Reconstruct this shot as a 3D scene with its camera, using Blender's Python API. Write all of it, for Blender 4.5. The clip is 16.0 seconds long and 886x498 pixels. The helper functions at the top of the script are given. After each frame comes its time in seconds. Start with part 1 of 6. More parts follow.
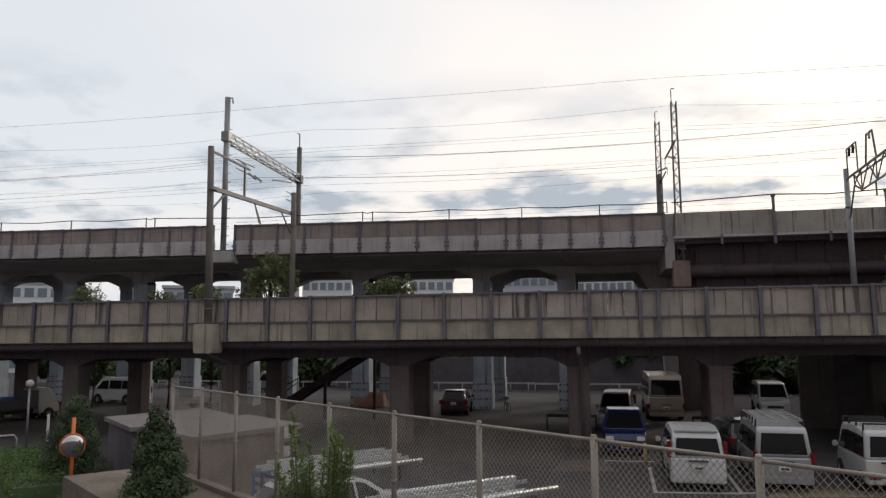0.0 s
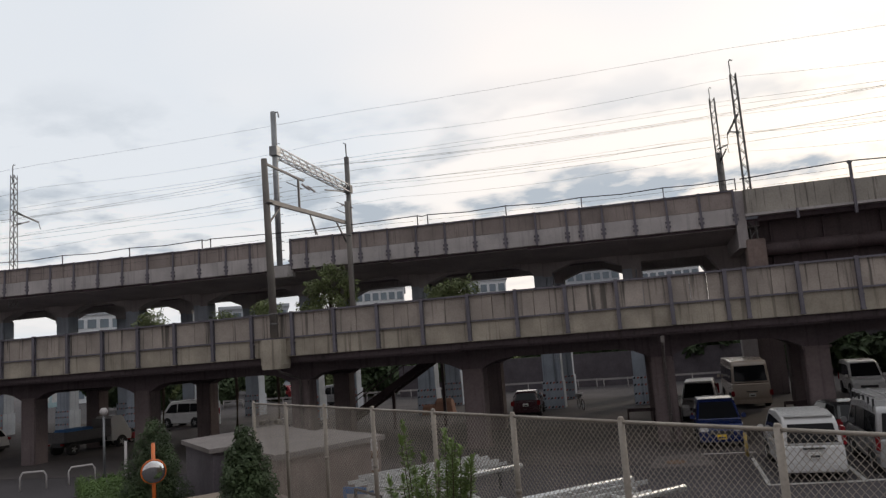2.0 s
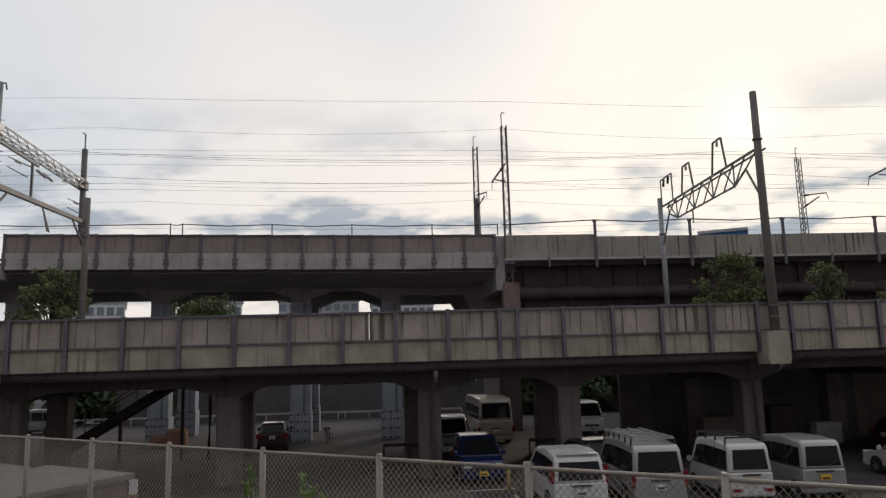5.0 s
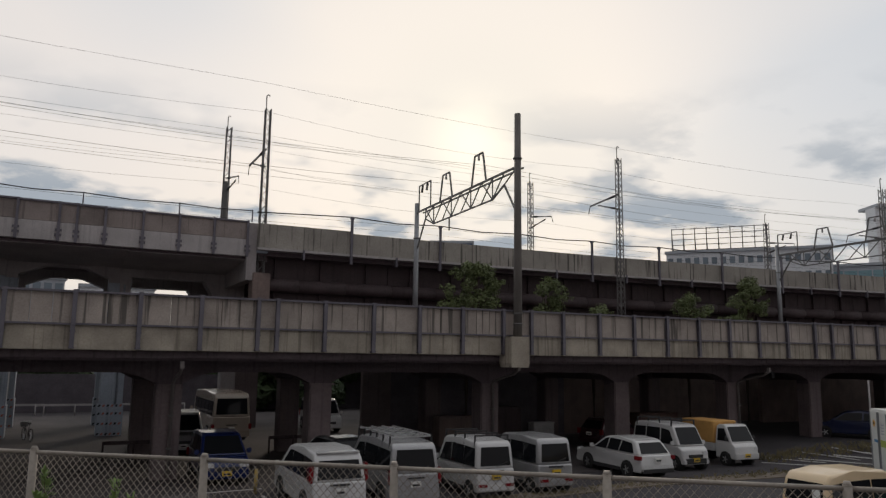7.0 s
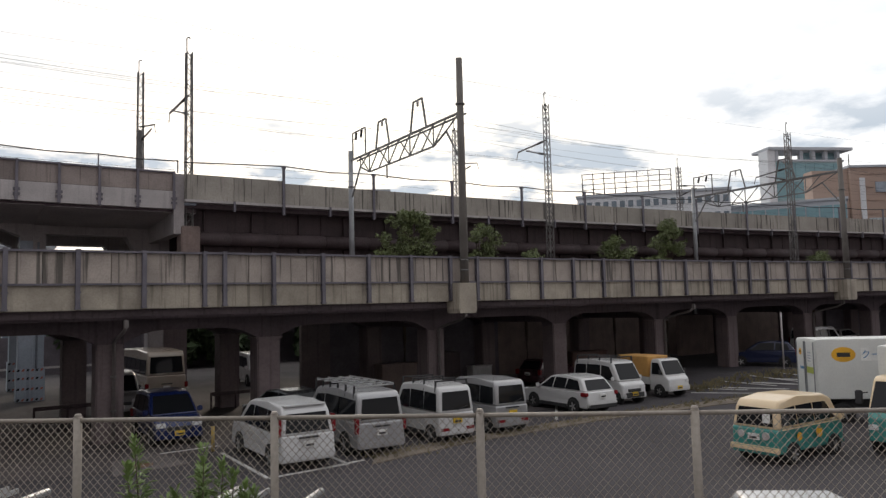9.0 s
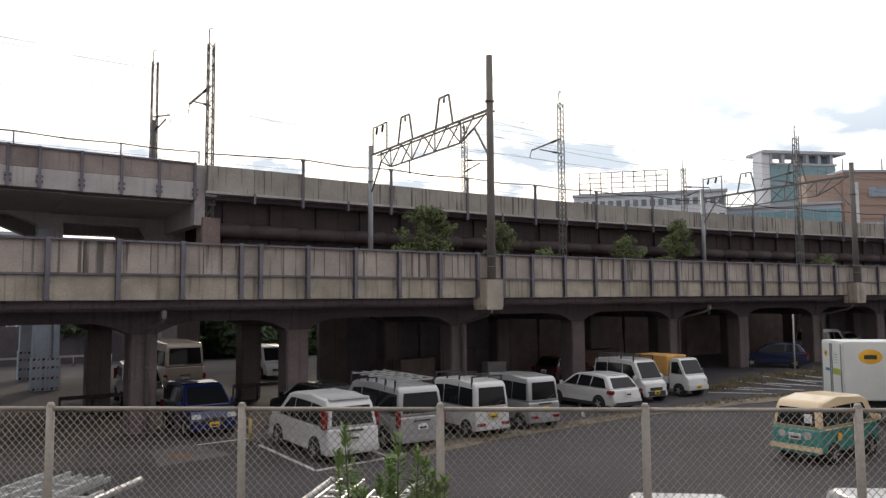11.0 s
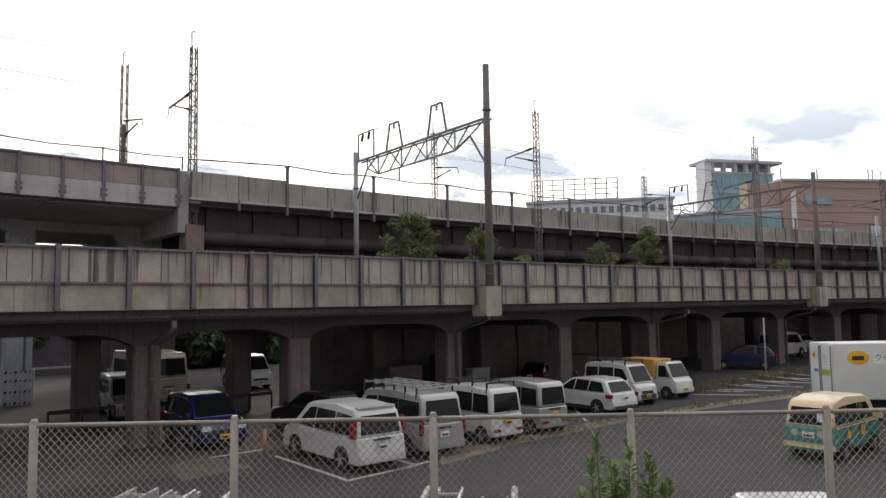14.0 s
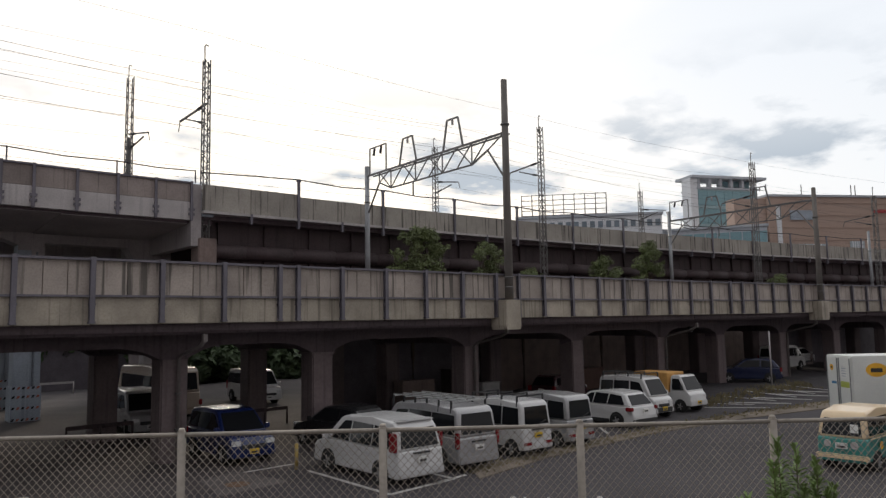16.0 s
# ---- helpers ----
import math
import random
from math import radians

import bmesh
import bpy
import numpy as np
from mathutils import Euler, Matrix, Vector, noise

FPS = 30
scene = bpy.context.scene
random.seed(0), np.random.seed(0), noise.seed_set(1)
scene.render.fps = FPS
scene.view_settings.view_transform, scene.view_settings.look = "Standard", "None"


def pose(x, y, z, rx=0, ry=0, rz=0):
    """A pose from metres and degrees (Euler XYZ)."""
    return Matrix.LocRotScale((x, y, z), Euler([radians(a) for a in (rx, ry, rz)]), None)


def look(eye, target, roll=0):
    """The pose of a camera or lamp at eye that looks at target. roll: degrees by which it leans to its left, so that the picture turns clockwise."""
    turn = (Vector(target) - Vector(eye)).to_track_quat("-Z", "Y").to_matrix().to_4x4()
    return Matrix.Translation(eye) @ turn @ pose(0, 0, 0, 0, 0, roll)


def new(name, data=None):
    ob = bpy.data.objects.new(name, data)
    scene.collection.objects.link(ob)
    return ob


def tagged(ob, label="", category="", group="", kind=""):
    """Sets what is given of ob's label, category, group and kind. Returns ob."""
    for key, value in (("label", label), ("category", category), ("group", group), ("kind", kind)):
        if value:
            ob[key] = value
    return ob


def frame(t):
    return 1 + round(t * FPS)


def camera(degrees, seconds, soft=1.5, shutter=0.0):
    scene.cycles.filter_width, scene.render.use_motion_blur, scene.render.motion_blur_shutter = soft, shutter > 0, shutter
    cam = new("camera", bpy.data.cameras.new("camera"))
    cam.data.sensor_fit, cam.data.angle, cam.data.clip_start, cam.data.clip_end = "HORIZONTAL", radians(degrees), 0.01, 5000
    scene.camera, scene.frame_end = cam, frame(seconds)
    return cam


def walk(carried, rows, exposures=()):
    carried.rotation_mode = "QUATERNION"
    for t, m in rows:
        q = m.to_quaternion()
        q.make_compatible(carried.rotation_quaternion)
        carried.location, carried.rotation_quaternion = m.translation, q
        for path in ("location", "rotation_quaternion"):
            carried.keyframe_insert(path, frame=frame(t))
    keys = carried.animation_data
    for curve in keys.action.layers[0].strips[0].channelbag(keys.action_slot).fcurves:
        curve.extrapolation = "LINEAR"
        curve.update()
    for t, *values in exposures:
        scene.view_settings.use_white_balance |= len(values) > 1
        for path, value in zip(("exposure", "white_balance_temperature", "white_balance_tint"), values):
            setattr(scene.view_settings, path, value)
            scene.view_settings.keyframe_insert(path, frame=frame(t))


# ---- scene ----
# ---- camera ----
K = 1.1  # metres in one unit of the site survey
cam = camera(62.5, 16.0, soft=1.35)
PATH = [
    (0, (-0.871, 0.192, 4.219), (-1.280, 2.134, 4.467), -0.3),
    (0.5, (-1.207, 0.375, 4.076), (-1.659, 2.310, 4.304), -0.8),
    (1, (-1.500, 0.564, 4.101), (-1.981, 2.492, 4.326), -3.1),
    (1.5, (-1.708, 0.819, 4.200), (-2.238, 2.733, 4.441), -2.4),
    (2, (-1.903, 1.041, 4.114), (-2.429, 2.952, 4.380), -4.3),
    (2.5, (-2.187, 1.205, 4.113), (-2.660, 3.129, 4.384), -2.6),
    (3, (-2.625, 1.469, 4.184), (-3.063, 3.402, 4.449), -0.6),
    (3.2, (-2.750, 1.552, 4.180), (-3.188, 3.486, 4.443), -0.8),
    (5.3, (-3.936, 2.414, 4.167), (-3.612, 4.362, 4.485), -1.7),
    (5.5, (-4.062, 2.552, 4.163), (-3.661, 4.485, 4.483), -1.7),
    (6, (-4.372, 2.783, 4.158), (-3.813, 4.677, 4.477), -1.0),
    (6.5, (-4.629, 3.015, 4.165), (-3.912, 4.857, 4.471), -2.9),
    (7, (-4.880, 3.286, 4.106), (-3.986, 5.050, 4.406), 0.8),
    (7.5, (-5.228, 3.591, 4.069), (-4.185, 5.277, 4.331), -0.6),
    (8, (-5.527, 3.786, 4.113), (-4.448, 5.459, 4.307), -1.0),
    (8.2, (-5.621, 3.872, 4.101), (-4.522, 5.532, 4.287), -0.5),
    (10.3, (-6.901, 4.632, 4.132), (-5.776, 6.282, 4.226), -2.5),
    (10.5, (-7.044, 4.716, 4.147), (-5.917, 6.366, 4.241), -1.1),
    (11, (-7.385, 4.970, 4.114), (-6.241, 6.604, 4.262), -0.4),
    (11.5, (-7.752, 5.217, 4.093), (-6.606, 6.845, 4.287), -2.1),
    (12, (-8.065, 5.402, 4.091), (-6.931, 7.039, 4.278), -0.9),
    (12.5, (-8.379, 5.645, 4.100), (-7.230, 7.272, 4.279), 0.4),
    (13, (-8.679, 5.821, 4.065), (-7.513, 7.440, 4.208), -1.2),
    (13.5, (-8.897, 5.960, 4.096), (-7.691, 7.553, 4.195), -0.1),
    (14, (-9.202, 6.215, 4.159), (-7.934, 7.754, 4.323), -0.9),
    (14.5, (-9.521, 6.460, 4.090), (-8.213, 7.961, 4.284), -1.4),
    (15, (-9.753, 6.636, 4.096), (-8.405, 8.101, 4.289), -2.7),
    (15.5, (-10.041, 6.902, 4.116), (-8.685, 8.357, 4.331), 0.1),
    (16, (-10.371, 7.115, 4.120), (-9.069, 8.619, 4.324), -1.0),
]
walk(cam, [(t, look(Vector(eye) * K, Vector(target) * K, roll)) for t, eye, target, roll in PATH],
     [(0.0, -0.3, 6600, 15), (3.2, -0.3, 6600, 15), (5.3, -0.55, 6600, 15), (7.0, -0.65, 6600, 15), (8.2, -0.35, 6600, 15), (10.5, 0.5, 6600, 15), (11.5, 0.12, 6600, 15), (12.9, 0.02, 6600, 15), (13.4, 0.4, 6600, 15), (14.0, 0.28, 6600, 15), (14.4, 0.05, 6600, 15), (16.0, -0.14, 6600, 15)])

# ---- sky and sun ----
SUN = Vector((0.466, 0.836, 0.291)).normalized()
world = bpy.data.worlds.new("sky")
scene.world = world
world.use_nodes = True
wn, wl = world.node_tree.nodes, world.node_tree.links
wn.clear()


def wnode(kind, **values):
    n = wn.new(kind)
    for key, value in values.items():
        n.inputs[int(key[1:])].default_value = value
    return n


def wmath(op, a, b=None, c=None):
    n = wn.new("ShaderNodeMath")
    n.operation = op
    for i, v in enumerate((a, b, c)):
        if v is None:
            continue
        if isinstance(v, (int, float)):
            n.inputs[i].default_value = v
        else:
            wl.new(v, n.inputs[i])
    return n.outputs[0]


def wmix(fac, a, b):
    n = wn.new("ShaderNodeMix")
    n.data_type = "RGBA"
    for i, v in ((0, fac), (6, a), (7, b)):
        if isinstance(v, (int, float, tuple)):
            n.inputs[i].default_value = v
        else:
            wl.new(v, n.inputs[i])
    return n.outputs[2]


sky = wn.new("ShaderNodeTexSky")
sky.sky_type, sky.sun_disc = "NISHITA", False
sky.sun_elevation, sky.sun_rotation = math.asin(SUN.z), math.atan2(SUN.x, SUN.y)
sky.air_density, sky.dust_density = 1.2, 3.0
coord = wn.new("ShaderNodeTexCoord")
split = wn.new("ShaderNodeSeparateXYZ")
wl.new(coord.outputs["Generated"], split.inputs[0])
up = wmath("MAXIMUM", split.outputs[2], 0.0)
flat = wmath("DIVIDE", 1.0, wmath("ADD", up, 0.16))
cloud_at = wn.new("ShaderNodeCombineXYZ")
wl.new(wmath("MULTIPLY", split.outputs[0], flat), cloud_at.inputs[0])
wl.new(wmath("MULTIPLY", split.outputs[1], flat), cloud_at.inputs[1])
cloud_at.inputs[2].default_value = 1.7
puffs = wnode("ShaderNodeTexNoise", _2=2.3, _3=8.0, _4=0.55)
wl.new(cloud_at.outputs[0], puffs.inputs[0])
veil = wnode("ShaderNodeTexNoise", _2=0.45, _3=3.0, _4=0.5)
wl.new(cloud_at.outputs[0], veil.inputs[0])
puff_mask = wn.new("ShaderNodeMapRange")
puff_mask.inputs[1].default_value, puff_mask.inputs[2].default_value = 0.485, 0.60
wl.new(puffs.outputs[0], puff_mask.inputs[0])
low = wn.new("ShaderNodeMapRange")
low.inputs[1].default_value, low.inputs[2].default_value = 0.36, 0.20
wl.new(up, low.inputs[0])
rim = wn.new("ShaderNodeMapRange")
rim.inputs[1].default_value, rim.inputs[2].default_value = 0.05, 0.11
wl.new(up, rim.inputs[0])
puff_amount = wmath("MULTIPLY", wmath("MULTIPLY", puff_mask.outputs[0], low.outputs[0]), rim.outputs[0])
veil_mask = wn.new("ShaderNodeMapRange")
veil_mask.inputs[1].default_value, veil_mask.inputs[2].default_value = 0.44, 0.60
wl.new(veil.outputs[0], veil_mask.inputs[0])
dot = wn.new("ShaderNodeVectorMath")
dot.operation = "DOT_PRODUCT"
wl.new(coord.outputs["Generated"], dot.inputs[0])
dot.inputs[1].default_value = SUN
near_sun = wmath("POWER", wmath("MAXIMUM", dot.outputs[1], 0.0), 34.0)
low_glow = wmath("MULTIPLY", wmath("POWER", wmath("MAXIMUM", dot.outputs[1], 0.0), 4.5), wmath("SUBTRACT", 1.0, wmath("MINIMUM", wmath("MULTIPLY", up, 3.2), 1.0)))
core = wmath("POWER", wmath("MAXIMUM", dot.outputs[1], 0.0), 600.0)
blue = wn.new("ShaderNodeVectorMath")
blue.operation = "SCALE"
wl.new(sky.outputs[0], blue.inputs[0])
blue.inputs[3].default_value = 0.10
thin = wmix(veil_mask.outputs[0], (0.89, 0.97, 1.01, 1), (1.14, 1.12, 1.06, 1))
haze = wmix(0.86, blue.outputs[0], thin)
glow = wmix(wmath("MULTIPLY", low_glow, 0.9), haze, (1.09, 1.03, 0.89, 1))
warm = wmix(near_sun, glow, (1.17, 1.15, 1.03, 1))
clouded = wmix(wmath("MULTIPLY", puff_amount, 0.95), warm, (0.46, 0.545, 0.61, 1))
away = wn.new("ShaderNodeMapRange")
away.inputs[1].default_value, away.inputs[2].default_value = 0.15, -0.6
away.inputs[3].default_value, away.inputs[4].default_value = 0.0, 0.8
wl.new(dot.outputs[1], away.inputs[0])
shaded = wmix(away.outputs[0], clouded, (0.30, 0.278, 0.285, 1))
lit = wmix(wmath("MULTIPLY", core, 0.8), shaded, (1.7, 1.6, 1.3, 1))
back = wn.new("ShaderNodeBackground")
wl.new(lit, back.inputs[0])
back.inputs[1].default_value = 1.15
wl.new(back.outputs[0], wn.new("ShaderNodeOutputWorld").inputs[0])

sun = new("sun", bpy.data.lights.new("sun", "SUN"))
sun.data.energy, sun.data.angle, sun.data.color = 0.9, radians(12), (1.0, 0.88, 0.72)
sun.matrix_world = look(SUN * 50, (0, 0, 0))


# ---- materials ----
def material(name, base, rough=0.8, metal=0.0, spread=0.18, fine=30.0, broad=1.3, bump=0.25, streak=0.0, dark=None, alter=0.0, gloss=0.5):
    """A worn surface: broad and fine variation, optional streaks that run down, variation from piece to piece."""
    m = bpy.data.materials.new(name)
    m.use_nodes = True
    n, l = m.node_tree.nodes, m.node_tree.links
    b = n["Principled BSDF"]
    b.inputs["Metallic"].default_value = metal
    b.inputs["Specular IOR Level"].default_value = gloss
    tc = n.new("ShaderNodeTexCoord")
    info = n.new("ShaderNodeObjectInfo")
    shift = n.new("ShaderNodeVectorMath")
    shift.operation = "MULTIPLY_ADD"
    comb = n.new("ShaderNodeCombineXYZ")
    for i in range(3):
        l.new(info.outputs["Random"], comb.inputs[i])
    shift.inputs[1].default_value = (37.0, 19.0, 11.0)
    l.new(comb.outputs[0], shift.inputs[0])
    l.new(tc.outputs["Object"], shift.inputs[2])

    def noise_at(scale, detail, squash=None):
        t = n.new("ShaderNodeTexNoise")
        t.inputs["Scale"].default_value, t.inputs["Detail"].default_value = scale, detail
        if squash:
            mp = n.new("ShaderNodeMapping")
            mp.inputs["Scale"].default_value = squash
            l.new(shift.outputs[0], mp.inputs[0])
            l.new(mp.outputs[0], t.inputs[0])
        else:
            l.new(shift.outputs[0], t.inputs[0])
        return t.outputs[0]

    def ranged(v, a, b2, c=0.0, d=1.0):
        r = n.new("ShaderNodeMapRange")
        for i, x in enumerate((a, b2, c, d)):
            r.inputs[i + 1].default_value = x
        l.new(v, r.inputs[0])
        return r.outputs[0]

    def mixed(f, a, c2):
        x = n.new("ShaderNodeMix")
        x.data_type = "RGBA"
        for i, v in ((0, f), (6, a), (7, c2)):
            if isinstance(v, (float, int, tuple)):
                x.inputs[i].default_value = v
            else:
                l.new(v, x.inputs[i])
        return x.outputs[2]

    lo = tuple(c * (1 - spread) for c in base) + (1,)
    hi = tuple(min(1, c * (1 + spread)) for c in base) + (1,)
    dk = (dark or tuple(c * 0.35 for c in base)) + (1,)
    wide, grain = noise_at(broad, 4.0), noise_at(fine, 6.0)
    col = mixed(ranged(wide, 0.3, 0.7), lo, hi)
    col = mixed(ranged(grain, 0.4, 0.8, 0.0, 0.28), col, dk)
    if streak:
        run = noise_at(1.0, 4.0, (6.0, 6.0, 0.22))
        col = mixed(ranged(run, 0.56, 0.66, 0.0, streak), col, dk)
    if alter:
        hsv = n.new("ShaderNodeHueSaturation")
        l.new(ranged(info.outputs["Random"], 0, 1, 1 - alter, 1 + alter), hsv.inputs["Value"])
        l.new(col, hsv.inputs["Color"])
        col = hsv.outputs[0]
    l.new(col, b.inputs["Base Color"])
    l.new(ranged(grain, 0.3, 0.7, max(0.02, rough - 0.1), min(1.0, rough + 0.1)), b.inputs["Roughness"])
    if bump:
        bp = n.new("ShaderNodeBump")
        bp.inputs["Strength"].default_value, bp.inputs["Distance"].default_value = bump, 0.02
        l.new(grain, bp.inputs["Height"])
        l.new(bp.outputs[0], b.inputs["Normal"])
    return m


def glass(name, tint=(0.012, 0.013, 0.015)):
    m = bpy.data.materials.new(name)
    m.use_nodes = True
    b = m.node_tree.nodes["Principled BSDF"]
    b.inputs["Base Color"].default_value = (*tint, 1)
    b.inputs["Roughness"].default_value = 0.05
    b.inputs["IOR"].default_value = 1.4
    b.inputs["Specular IOR Level"].default_value = 0.28
    return m


def paint(name, base, rough=0.28, metal=0.0):
    m = material(name, base, rough, metal, spread=0.05, fine=60, broad=2.0, bump=0.0, dark=tuple(c * 0.75 for c in base))
    m.node_tree.nodes["Principled BSDF"].inputs["Coat Weight"].default_value = 0.5
    return m


def glow(name, colour, power):
    m = bpy.data.materials.new(name)
    m.use_nodes = True
    b = m.node_tree.nodes["Principled BSDF"]
    b.inputs["Base Color"].default_value = (*colour, 1)
    b.inputs["Emission Color"].default_value = (*colour, 1)
    b.inputs["Emission Strength"].default_value = power
    return m


